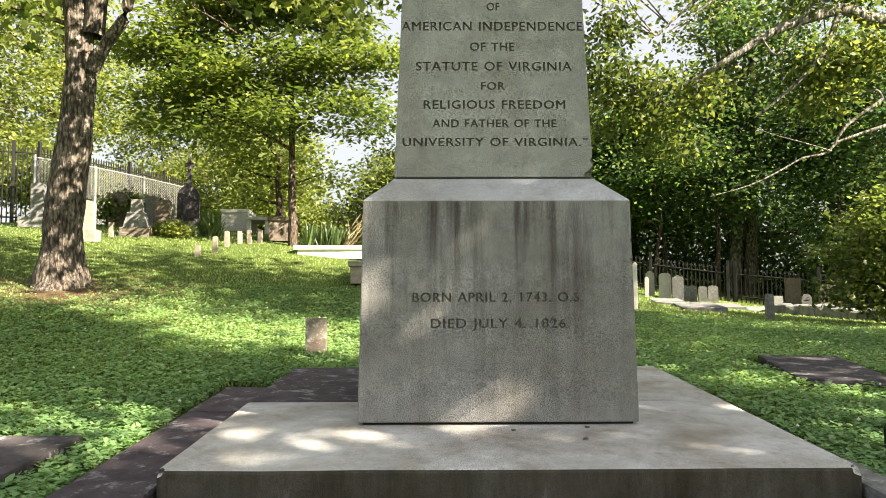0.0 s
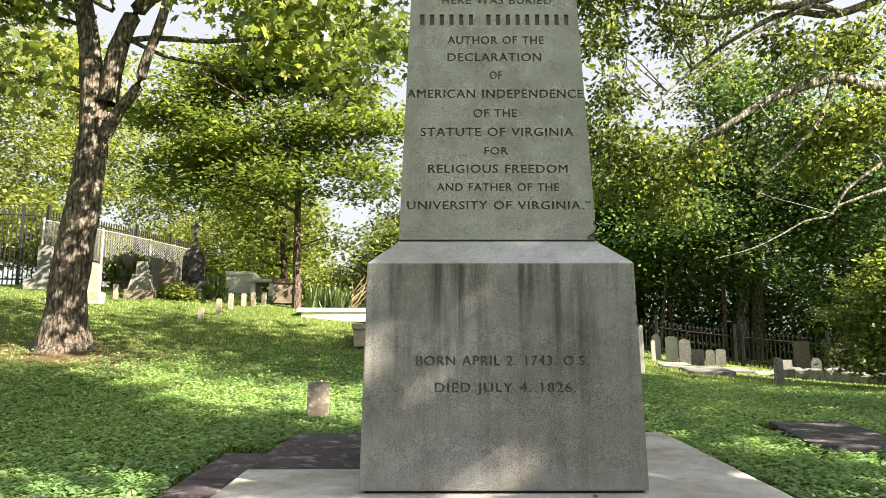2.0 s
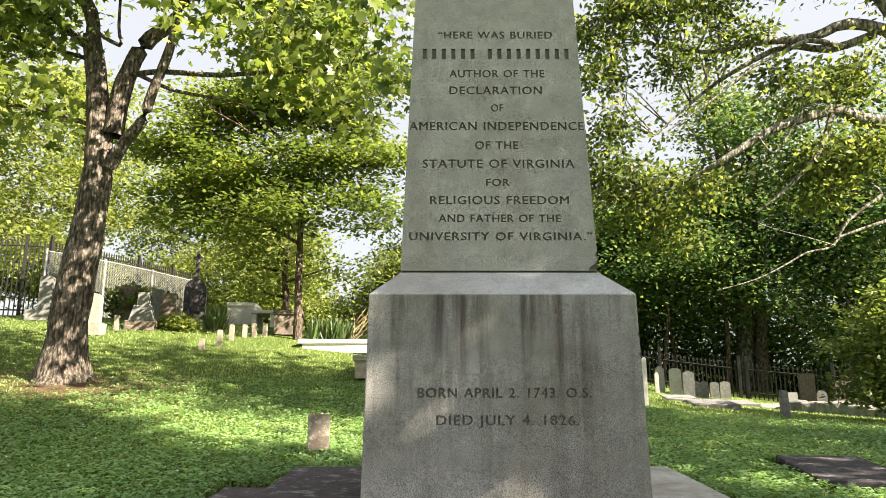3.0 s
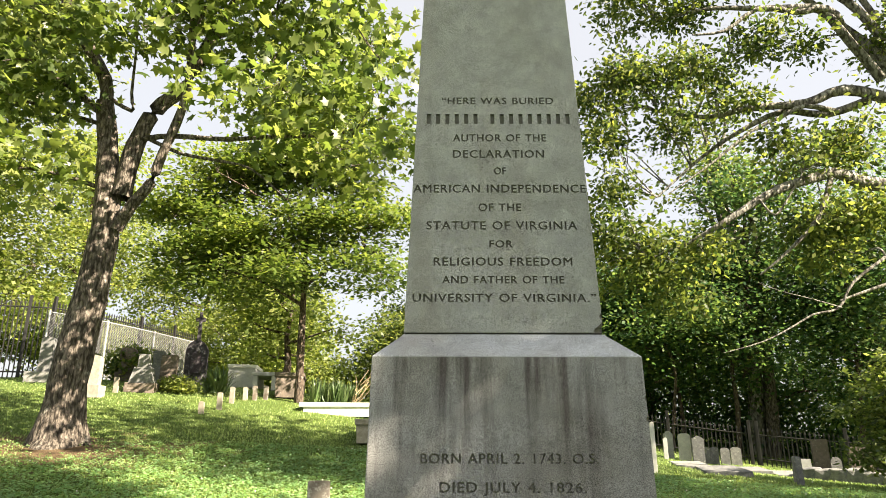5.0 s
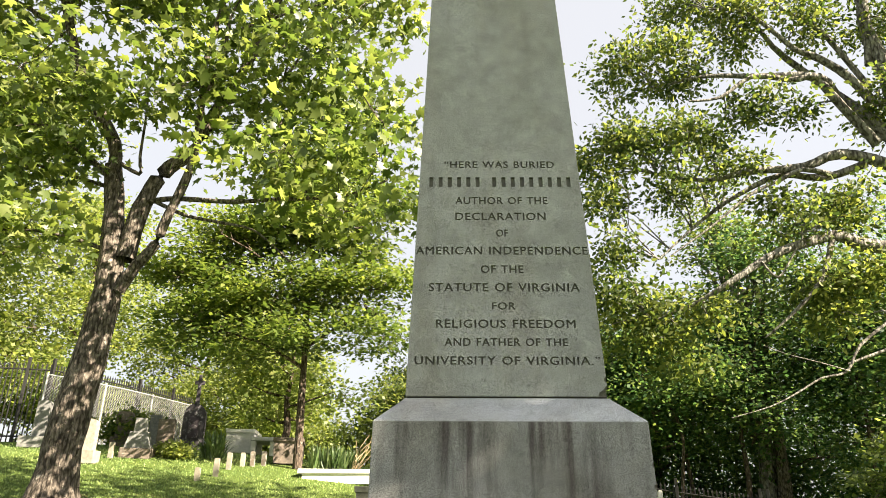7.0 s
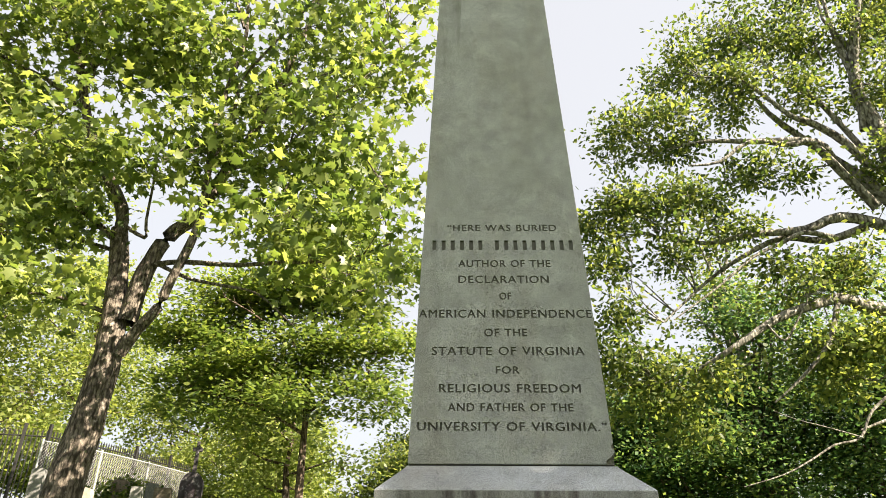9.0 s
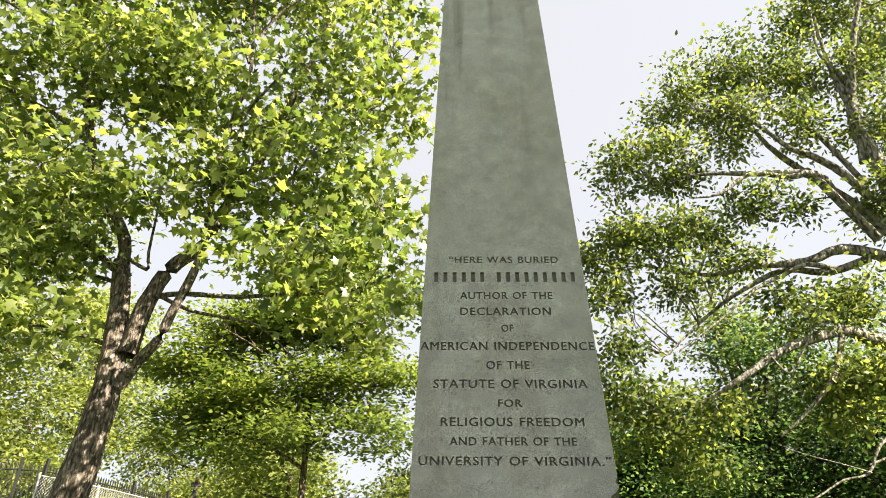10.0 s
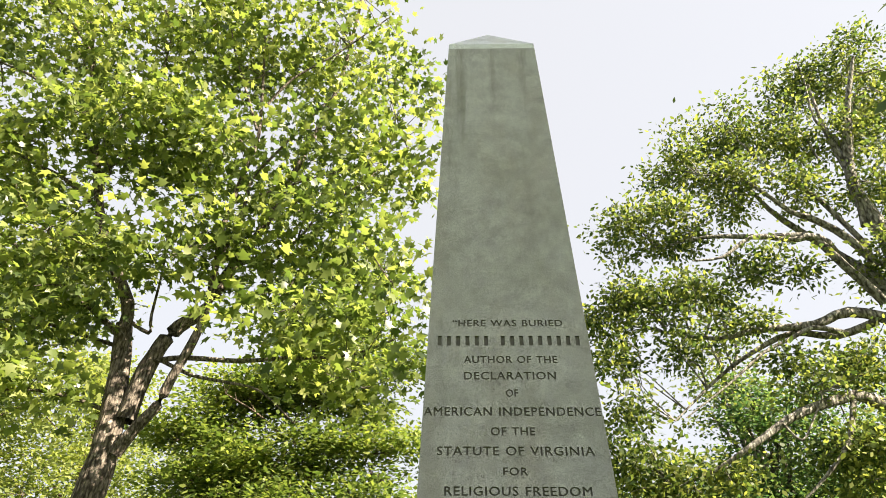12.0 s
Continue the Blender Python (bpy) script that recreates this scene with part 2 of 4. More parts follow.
def tube(points, radii, sides=8, wobble=0.0, seed=0):
    """Verts and quads of a limb through the points, smoothed, with its radius at each."""
    P, R = np.array(points, float), np.array(radii, float)
    n = len(P)
    if n > 2:                                    # Catmull-Rom
        Q, S = [], []
        for i in range(n - 1):
            a, b, c, d = P[max(i - 1, 0)], P[i], P[i + 1], P[min(i + 2, n - 1)]
            for t in (0, 0.34, 0.67):
                Q.append(0.5 * (2 * b + (c - a) * t + (2 * a - 5 * b + 4 * c - d) * t * t + (3 * b - a - 3 * c + d) * t ** 3))
                S.append(R[i] * (1 - t) + R[i + 1] * t)
        P, R = np.array(Q + [P[-1]]), np.array(S + [R[-1]])
    T = np.gradient(P, axis=0)
    T /= np.linalg.norm(T, axis=1)[:, None] + 1e-9
    ref = np.where(np.abs(T[:, 2:3]) > 0.9, [[1.0, 0, 0]], [[0, 0, 1.0]])
    A = np.cross(T, ref)
    A /= np.linalg.norm(A, axis=1)[:, None] + 1e-9
    B = np.cross(T, A)
    ang = np.linspace(0, 2 * np.pi, sides, endpoint=False)
    rr = R[:, None] * np.ones((1, sides))
    if wobble:
        rng = np.random.RandomState(seed)
        rr = rr * (1 + wobble * (rng.rand(len(P), sides) - 0.5) + wobble * np.sin(ang * 3 + seed)[None, :] * 0.5)
    V = P[:, None, :] + rr[:, :, None] * (np.cos(ang)[None, :, None] * A[:, None, :] + np.sin(ang)[None, :, None] * B[:, None, :])
    m = len(P)
    i, j = np.meshgrid(np.arange(m - 1), np.arange(sides), indexing="ij")
    k = (j + 1) % sides
    F = np.stack([i * sides + j, i * sides + k, (i + 1) * sides + k, (i + 1) * sides + j], -1).reshape(-1, 4)
    return V.reshape(-1, 3), F


def join(parts):
    V, F, o = [], [], 0
    for v, f in parts:
        V.append(v), F.append(f + o)
        o += len(v)
    return np.concatenate(V), np.concatenate(F)


# leaf outlines, base at the origin, tip along +y, 1 long
OVAL = (np.array([(0, 0, 0), (0.26, 0.38, -.05), (0.15, 0.75, -.04), (0, 1, -.08), (-0.15, 0.75, -.04), (-0.26, 0.38, -.05)], float),
        np.array([(0, 1, 2), (0, 2, 3), (0, 3, 4), (0, 4, 5)]))
MAPLE = (np.array([(0, 0, 0), (0.42, 0.10, -.05), (0.27, 0.30, 0), (0.60, 0.62, -.09), (0.22, 0.58, 0), (0, 1.0, -.08), (-0.22, 0.58, 0), (-0.60, 0.62, -.09), (-0.27, 0.30, 0), (-0.42, 0.10, -.05)], float),
         np.array([(0, 1, 2), (2, 3, 4), (4, 5, 6), (6, 7, 8), (8, 9, 0), (0, 2, 8), (2, 4, 6), (2, 6, 8)]))
KITE = (np.array([(0, 0, 0), (0.32, 0.5, -.06), (0, 1, -.05), (-0.32, 0.5, -.06)], float), np.array([(0, 1, 2), (0, 2, 3)]))


def leaves(rng, shape, pos, size, up=0.7, outward=None):
    """Many leaves as one array pair; up: how flat they lie."""
    n = len(pos)
    nrm = rng.normal(size=(n, 3)) * (1 - up)
    nrm[:, 2] += up
    nrm /= np.linalg.norm(nrm, axis=1)[:, None]
    d = rng.normal(size=(n, 3))
    if outward is not None:
        d = d * 0.7 + outward
    d[:, 2] -= 0.35
    d -= nrm * (d * nrm).sum(1)[:, None]
    d /= np.linalg.norm(d, axis=1)[:, None] + 1e-9
    s = np.cross(d, nrm)
    k = size * (0.6 + 0.7 * rng.rand(n))
    T, F = shape
    V = pos[:, None, :] + k[:, None, None] * (T[None, :, 0:1] * s[:, None, :] + T[None, :, 1:2] * d[:, None, :] + T[None, :, 2:3] * nrm[:, None, :])
    FF = F[None] + (np.arange(n) * len(T))[:, None, None]
    return V.reshape(-1, 3), FF.reshape(-1, 3)


def crown_points(rng, blobs, shell=0.3, gaps=0.5, seed=0):
    """Clump centres in a set of ellipsoids (x, y, z, rx, ry, rz, count), with open gaps between boughs."""
    out = []
    for x, y, z, a, b, c, n in blobs:
        m = int(n / max(0.2, 1 - gaps))
        d = rng.normal(size=(m, 3))
        d /= np.linalg.norm(d, axis=1)[:, None]
        r = (shell ** 3 + (1 - shell ** 3) * rng.rand(m)) ** (1 / 3.0)
        lump = 0.82 + 0.36 * rng.rand(m)
        q = np.array((x, y, z)) + d * (r * lump)[:, None] * np.array((a, b, c))
        f = 1.5 / (0.35 * (a + b + c) / 3 + 0.6)
        w = np.array([noise.noise((p[0] * f + seed, p[1] * f, p[2] * f * 1.5)) for p in q])
        out.append(q[np.argsort(-w)[:n]])
    return np.concatenate(out)


def grow(name, label, base, limbs, blobs, shape, leaf_mat, bark, size, per_clump, clump, seed, up=0.7, shell=0.5, sides=10, twigs=True, group="", category="tree", flare=0.0, gaps=0.5, flat=0.45, twig_r=1.0):
    """A tree: tapered trunk and limbs (polylines with end radii), a twig to each clump, and the leaves."""
    rng = np.random.RandomState(seed)
    t = thing(name, *base, label, category, group)
    b = np.array(base, float)
    tubes, spine = [], []
    for i, (pts, r0, r1) in enumerate(limbs):
        P = np.array(pts, float) - b
        R = np.linspace(r0, r1, len(P))
        if i == 0 and flare:
            R[0] *= flare
        tubes.append(tube(P, R, sides if i == 0 else 8, 0.16, seed + i))
        kind = "trunk" if i == 0 else "limb"
        part(kind, mesh_np(kind, *tubes[-1], bark, True), bark, t)
        for k in range(len(P) - 1):
            for f in np.linspace(0, 1, 5):
                spine.append((*(P[k] * (1 - f) + P[k + 1] * f), R[k] * (1 - f) + R[k + 1] * f))
    spine = np.array(spine)
    C = crown_points(rng, blobs, shell, gaps, seed) - b
    if twigs:
        hubs = C[rng.permutation(len(C))[:max(1, len(C) // 7)]]
        tw = []
        ends = []
        for c in hubs:                       # boughs: from the nearest limb to a hub
            d = np.linalg.norm(spine[:, :3] - c, axis=1) + np.maximum(spine[:, 2] - c[2], 0) * 0.9
            s = spine[np.argmin(d)]
            L = np.linalg.norm(c - s[:3])
            m1 = s[:3] * 0.66 + c * 0.34 + rng.normal(size=3) * 0.07 * L + np.array((0, 0, 0.10 * L))
            m2 = s[:3] * 0.3 + c * 0.7 + rng.normal(size=3) * 0.07 * L + np.array((0, 0, 0.07 * L))
            r = min(s[3] * 0.7, 0.012 + 0.013 * L) * twig_r
            tw.append(tube([s[:3], m1, m2, c], [r, r * 0.8, r * 0.55, r * 0.35], 5))
            ends.append((m1, m2, c))
        E = np.array(ends).reshape(-1, 3)
        for c in C:                          # twigs: from a bough to each clump
            d = np.linalg.norm(E - c, axis=1)
            k = E[np.argmin(d)]
            L = d.min()
            if L < 0.03:
                continue
            m = (k + c) / 2 + rng.normal(size=3) * 0.10 * L
            tw.append(tube([k, m, c], [0.006 * twig_r + 0.003 * L, 0.005 * twig_r + 0.002 * L, 0.003], 3))
        tagged(part("branchwork", mesh_np("branchwork", *join(tw), bark, True), bark, t), kind="stuff")
    n = len(C) * per_clump
    off = rng.normal(size=(n, 3)) * np.array((clump, clump, clump * flat))
    pos = np.repeat(C, per_clump, 0) + off
    V, F = leaves(rng, shape, pos, size, up, off / (clump + 1e-6))
    part("crown", mesh_np("crown", V, F, leaf_mat), leaf_mat, t)
    return t


# ---- ground ----
HILL = (0.072, -0.058, 0.0788)
BUMPS = np.array((-0.042, -0.061, -0.124, -0.072, 0.117, -0.045, -0.039, 0.142, 0.313, 0.21, -0.123, -0.336, -0.374, -0.042, 0.165, 0.027, 0.218, 0.179, -0.185, 0.001, 0.196, 0.364, 0.266, -0.474, -0.317))
BX, BY = [a.ravel() for a in np.meshgrid((-14, -7, 0, 7, 14), (-6, 2, 8, 14, 20))]


def soft(v, lo, hi):
    return np.where(v > hi, hi + 10 * np.tanh((v - hi) / 10), np.where(v < lo, lo + 10 * np.tanh((v - lo) / 10), v))


def ground_z(x, y):
    x, y = np.asarray(x, float), np.asarray(y, float)
    x, y = soft(x, -22, 20), soft(y, -14, 26)
    z = HILL[0] + HILL[1] * x + HILL[2] * y
    for a, b, h in zip(BX, BY, BUMPS):
        z = z + h * np.exp(-((x - a) ** 2 + (y - b) ** 2) / 98.0)
    return z


def gz(x, y):
    return float(ground_z(x, y))


axis = np.concatenate([-np.geomspace(600, 16, 26), np.arange(-15.6, 25.7, 0.3), np.geomspace(26, 600, 26)])
gx, gy = np.meshgrid(axis - 2, axis, indexing="ij")
zz = ground_z(gx, gy)
lump = np.array([noise.noise((a * 0.9, b * 0.9, 0.3)) for a, b in zip(gx.ravel(), gy.ravel())]).reshape(gx.shape)
zz = zz + 0.018 * lump
N = len(axis)
i, j = np.meshgrid(np.arange(N - 1), np.arange(N - 1), indexing="ij")
quads = np.stack([i * N + j, (i + 1) * N + j, (i + 1) * N + j + 1, i * N + j + 1], -1).reshape(-1, 4)
ground = new("ground", mesh_np("ground", np.stack([gx, gy, zz], -1).reshape(-1, 3), quads, LAWN, True))
tagged(ground, "sloping mown lawn with clover and bare earth patches", "ground", kind="structure")

# ---- the monument ----
MX, MY, MZ = 0.2915, 3.8576, 0.28          # axis and foot


def squares(rings, bevel=0.01):
    """A square tower through (height, half width) rings."""
    bm = bmesh.new()
    loops = [[bm.verts.new((sx * w, sy * w, z)) for sx, sy in ((-1, -1), (1, -1), (1, 1), (-1, 1))] for z, w in rings]
    for a, b in zip(loops, loops[1:]):
        for k in range(4):
            bm.faces.new((a[k], a[(k + 1) % 4], b[(k + 1) % 4], b[k]))
    bm.faces.new(loops[0][::-1])
    if rings[-1][1] > 0.001:
        bm.faces.new(loops[-1])
    else:
        bmesh.ops.remove_doubles(bm, verts=loops[-1], dist=0.002)
    bmesh.ops.bevel(bm, geom=bm.edges[:], offset=bevel, segments=2, affect="EDGES", profile=0.6)
    bmesh.ops.recalc_face_normals(bm, faces=bm.faces[:])
    return bm


def lettering(lines, lean, foot_y, per_z, shift=0.0, depth=0.012, grime_shade=None):
    """Cutters for carved lines: (text, x, z, width, cap height). A text of None gives plain bars."""
    got = []
    for text, x, z, w, cap, words in lines:
        y = foot_y + per_z * z
        m = pose(x + shift, y, z + shift * 0.4, 90 - lean)
        if text is None:
            total = sum(words) + 0.8 * (len(words) - 1)
            step, at = w / total, -w / 2
            for k in words:
                for q in range(k):
                    c = at + step * (q + 0.5)
                    bm = block(c - step * 0.19, c + step * 0.19, -cap / 2, cap / 2, -depth, depth, 0)
                    me = bpy.data.meshes.new("cut")
                    bm.to_mesh(me)
                    bm.free()
                    me.transform(m)
                    got.append(me)
                at += step * (k + 0.8)
            continue
        cu = bpy.data.curves.new("cut", "FONT")
        cu.body, cu.size, cu.extrude, cu.align_x, cu.resolution_u = text, 1.0, 0.5, "CENTER", 3
        cu.space_character, cu.space_word = 1.12, 1.15
        ob = new("cut", cu)
        me = bpy.data.meshes.new_from_object(ob.evaluated_get(bpy.context.evaluated_depsgraph_get()))
        bpy.data.objects.remove(ob)
        co = np.array([v.co for v in me.vertices])
        lo, hi = co.min(0), co.max(0)
        fit = Matrix.Diagonal((w / (hi[0] - lo[0]), cap / 0.73, depth * 2, 1)) @ Matrix.Translation((-(lo[0] + hi[0]) / 2, -0.365, 0))
        me.transform(m @ fit)
        got.append(me)
    bm = bmesh.new()
    for me in got:
        bm.from_mesh(me)
        bpy.data.meshes.remove(me)
    me = bpy.data.meshes.new("cut")
    bm.to_mesh(me)
    bm.free()
    me.materials.clear()
    me.materials.append(grime_shade or GRIME_SHADE)
    return me


def carve(bm, cutters, mat):
    """The solid with the letters cut into it; the cuts keep their dirt and painted shade."""
    me = bpy.data.meshes.new("solid")
    bm.to_mesh(me)
    bm.free()
    me.materials.append(mat)
    a, tools = new("solid", me), []
    for c in cutters:
        b = new("cut", c)
        md = a.modifiers.new("carve", "BOOLEAN")
        md.operation, md.solver, md.object, md.material_mode = "DIFFERENCE", "EXACT", b, "TRANSFER"
        tools.append(b)
    out = bpy.data.meshes.new_from_object(a.evaluated_get(bpy.context.evaluated_depsgraph_get()))
    for ob in (a, *tools):
        bpy.data.objects.remove(ob)
    return out


def chip(x, y, z, r, seed, mat=None):
    """A cutter for a broken corner."""
    bm = bmesh.new()
    bmesh.ops.create_icosphere(bm, subdivisions=3, radius=r)
    for v in bm.verts:
        v.co += noise.noise_vector(v.co * 22 + Vector((seed, 0, 0))) * r * 0.35 + Vector((x, y, z))
    me = bpy.data.meshes.new("cut")
    bm.to_mesh(me)
    bm.free()
    me.materials.append(mat or GRIME_SHADE)
    return me


monument = thing("obelisk_monument", MX, MY, MZ, "tall weathered grey granite obelisk with carved inscription on a square base", "monument")
die = squares(((0.014, 0.669), (1.076, 0.649), (1.196, 0.515), (1.203, 0.512)), 0.007)
DATES = (("BORN APRIL 2. 1743. O.S.", 0.0, 0.607, 0.817, 0.047, 0), ("DIED JULY 4. 1826.", 0.012, 0.482, 0.665, 0.047, 0))
die_text = [lettering(DATES, 1.08, -0.6693, 0.01883, k, grime_shade=PALE_GRIME_SHADE) for k in (-0.0013, 0.0013)]
# inset joint blocks in near-black: the shadow of the gap is their colour
part("joint", block(-0.645, 0.645, -0.645, 0.645, -0.02, 0.0135, 0), JOINT, monument, "bedding joint with gap shade in its colour")
part("joint", block(-0.499, 0.499, -0.499, 0.499, 1.2035, 1.2115, 0), JOINT, monument, "bedding joint with gap shade in its colour")
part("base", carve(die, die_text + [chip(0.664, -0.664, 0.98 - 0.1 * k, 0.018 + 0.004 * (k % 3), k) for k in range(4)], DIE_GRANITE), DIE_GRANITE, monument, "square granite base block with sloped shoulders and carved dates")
shaft = squares(((1.212, 0.5072), (5.26, 0.3514), (5.856, 0.0)), 0.006)
LINES = (("\u201cHERE WAS BURIED", 0.0, 2.557, 0.635, 0.046, 0), (None, 0.001, 2.439, 0.839, 0.062, (6, 9)), ("AUTHOR OF THE", 0.006, 2.320, 0.521, 0.047, 0), ("DECLARATION", -0.002, 2.220, 0.504, 0.049, 0),
         ("OF", 0.004, 2.116, 0.064, 0.045, 0), ("AMERICAN INDEPENDENCE", -0.002, 2.010, 0.939, 0.050, 0), ("OF THE", -0.003, 1.900, 0.229, 0.046, 0), ("STATUTE OF VIRGINIA", 0.005, 1.795, 0.805, 0.049, 0),
         ("FOR", -0.001, 1.690, 0.122, 0.042, 0), ("RELIGIOUS FREEDOM", 0.006, 1.592, 0.726, 0.047, 0), ("AND FATHER OF THE", 0.005, 1.493, 0.634, 0.043, 0), ("UNIVERSITY OF VIRGINIA.\u201d", 0.008, 1.396, 0.945, 0.045, 0))
PER = (0.5072 - 0.3514) / (5.26 - 1.206)
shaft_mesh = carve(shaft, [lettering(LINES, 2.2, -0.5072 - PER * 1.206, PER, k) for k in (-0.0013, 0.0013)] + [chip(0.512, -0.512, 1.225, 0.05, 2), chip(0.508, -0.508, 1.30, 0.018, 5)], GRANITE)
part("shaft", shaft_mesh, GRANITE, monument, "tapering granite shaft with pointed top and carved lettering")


# ---- slabs and ledgers round the monument ----
SLOPE = 0.04


def slab(name, x0, x1, y0, y1, top, thick, mat, label, category="stone slab", rough=0.004, bevel=0.02, turn=0.0, cuts=3):
    """A stone slab that follows the slope; top is its height at its middle."""
    cx, cy = (x0 + x1) / 2, (y0 + y1) / 2
    bm = block(x0 - cx, x1 - cx, y0 - cy, y1 - cy, -thick, 0, bevel, cuts, rough, cx * 7 + cy, 0, SLOPE)
    return tagged(part(name, bm, mat, None, "", pose(cx, cy, top, 0, 0, turn)), label, category)


def top_at(y, z=0.28):
    return z + SLOPE * (y - 3.2)


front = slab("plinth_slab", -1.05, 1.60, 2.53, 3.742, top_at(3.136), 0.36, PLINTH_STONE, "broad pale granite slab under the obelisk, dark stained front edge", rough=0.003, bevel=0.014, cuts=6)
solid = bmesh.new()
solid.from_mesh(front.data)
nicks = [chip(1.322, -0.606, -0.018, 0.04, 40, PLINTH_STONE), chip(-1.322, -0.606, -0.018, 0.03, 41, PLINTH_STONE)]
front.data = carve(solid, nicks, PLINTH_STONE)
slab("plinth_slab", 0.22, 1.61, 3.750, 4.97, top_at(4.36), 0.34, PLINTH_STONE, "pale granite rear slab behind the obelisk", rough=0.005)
slab("plinth_slab", -1.05, 0.212, 3.752, 4.95, top_at(4.35) + 0.002, 0.34, DARK_STONE, "dark lichen-spotted rear slab behind the obelisk", rough=0.005)
slab("ledger_stone", -1.415, -1.062, 1.45, 3.795, top_at(2.62, 0.215), 0.2, DARK_STONE, "narrow purple-brown sandstone ledger beside the pale slab", "grave ledger")
slab("ledger_stone", -1.415, -1.062, 3.805, 4.53, top_at(4.17, 0.22), 0.2, DARK_STONE, "short purple-brown sandstone ledger beside the slabs", "grave ledger")
slab("ledger_stone", 1.615, 1.76, 1.5, 2.86, top_at(2.18, 0.215), 0.2, GREY_STONE, "grey sandstone ledger sunk beside the pale slab", "grave ledger")
slab("ledger_stone", 1.615, 1.72, 2.87, 4.40, top_at(3.63, 0.225), 0.2, DARK_STONE, "small dark ledger sunk beside the pale slab", "grave ledger")
left_ledger = slab("ledger_tomb", -2.62, -1.655, 1.35, 3.17, top_at(2.26, 0.25), 0.055, SLATE, "dark slate ledger raised over grass and clover", "grave ledger", 0.003, 0.012)
right_ledger = slab("ledger_tomb", 2.64, 3.26, 4.55, 5.72, 0.325, 0.05, SLATE, "flat dark ledger stone with pale lichen in the lawn", "grave ledger", 0.003, 0.012, -12.5)
part("footing", block(-0.37, 0.37, -0.78, 0.78, -0.26, -0.057, 0.015, 2, 0.01, 4, 0, SLOPE), DARK_STONE, left_ledger, "low rough stone footing")
part("footing", block(-0.25, 0.25, -0.49, 0.49, -0.2, -0.052, 0.015, 2, 0.01, 6, 0, SLOPE), DARK_STONE, right_ledger, "low rough stone footing")


COIN = plain("tarnished_coin", (0.10, 0.085, 0.07), (0.2, 0.17, 0.14), 60, 0.4, 0.8)
for x, y in ((0.349, 3.086), (0.699, 3.137), (0.647, 2.933)):
    bm = bmesh.new()
    bmesh.ops.create_cone(bm, cap_ends=True, segments=18, radius1=0.0115, radius2=0.011, depth=0.003)
    tagged(part("coin", bm, COIN, None, "", pose(x, y, top_at(y) + 0.006, 2.3)), "small tarnished coin lying on the pale slab", "coin", "coins")


# ---- gravestones ----
def outline(w, h, style):
    a = w / 2
    if style == "round":
        arc = [(a * math.cos(k), h - a + a * math.sin(k)) for k in np.linspace(0, math.pi, 13)]
    elif style == "arc":
        arc = [(a * math.cos(k), h - a * 0.45 + a * 0.45 * math.sin(k)) for k in np.linspace(0, math.pi, 11)]
    elif style == "gable":
        arc = [(a, h - a * 0.5), (0, h), (-a, h - a * 0.5)]
    elif style == "shoulder":
        arc = [(a, h - a * 0.55), (a * 0.72, h - a * 0.5)] + [(a * 0.66 * math.cos(k), h - a * 0.5 + a * 0.5 * math.sin(k)) for k in np.linspace(0, math.pi, 9)] + [(-a * 0.72, h - a * 0.5), (-a, h - a * 0.55)]
    else:
        arc = [(a, h), (-a, h)]
    return [(-a, 0), (a, 0)] + arc


def tablet(w, h, d, style, bevel=0.008):
    bm = bmesh.new()
    f = bm.faces.new([bm.verts.new((x, -d / 2, z)) for x, z in outline(w, h, style)])
    got = bmesh.ops.extrude_face_region(bm, geom=[f])
    bmesh.ops.translate(bm, verts=[v for v in got["geom"] if isinstance(v, bmesh.types.BMVert)], vec=(0, d, 0))
    bmesh.ops.recalc_face_normals(bm, faces=bm.faces[:])
    bmesh.ops.bevel(bm, geom=bm.edges[:], offset=bevel, segments=2, affect="EDGES")
    return bm


def gravestone(x, y, w, h, d, style, mat, label, turn=0.0, lean=0.0, plinth=None, name="headstone", group="gravestones"):
    """A headstone, on a plinth (width, height, depth) where it has one."""
    z = gz(x, y) - 0.03
    if plinth is None:
        ob = part(name, tablet(w, h + 0.03, d, style), mat, None, "", pose(x, y, z, lean, lean * 0.6, turn))
        return tagged(ob, label, "gravestone", group)
    t = thing(name, x, y, z, label, "gravestone", group, turn)
    pw, ph, pd = plinth
    part("plinth", block(-pw / 2, pw / 2, -pd / 2, pd / 2, 0, ph + 0.03, 0.015, 1, 0.01, x), mat, t)
    part("tablet", tablet(w, h - ph, d, style), mat, t, "", pose(0, 0, ph + 0.03, lean))
    return t


gravestone(-1.05, 5.84, 0.18, 0.325, 0.08, "flat", FOOT_STONE, "small upright brown and grey footstone in the lawn", 4, -1, name="footstone")
gravestone(5.68, 11.4, 0.085, 0.42, 0.09, "flat", GREY_STONE, "slim grey stone post leaning beside its twin", 0, 2, name="footstone")
gravestone(5.46, 10.85, 0.09, 0.42, 0.09, "flat", GREY_STONE, "slim grey stone post beside its twin", 0, -2, name="footstone")
for x, y, h in ((-4.78, 13.31, 0.26), (-4.68, 14.04, 0.38), (-4.79, 15.17, 0.39), (-4.72, 15.94, 0.34), (-7.46, 15.25, 0.38), (-4.55, 16.14, 0.37), (-4.39, 16.5, 0.37)):
    gravestone(x, y, 0.105, h * 0.92, 0.08, "arc", FOOT_STONE if y > 16 else TAN_STONE, "small brown footstone in the grass" if y > 16 else "small pale tan footstone in the grass", 5 * math.sin(x * 9), 2 * math.sin(y * 5), name="footstone")
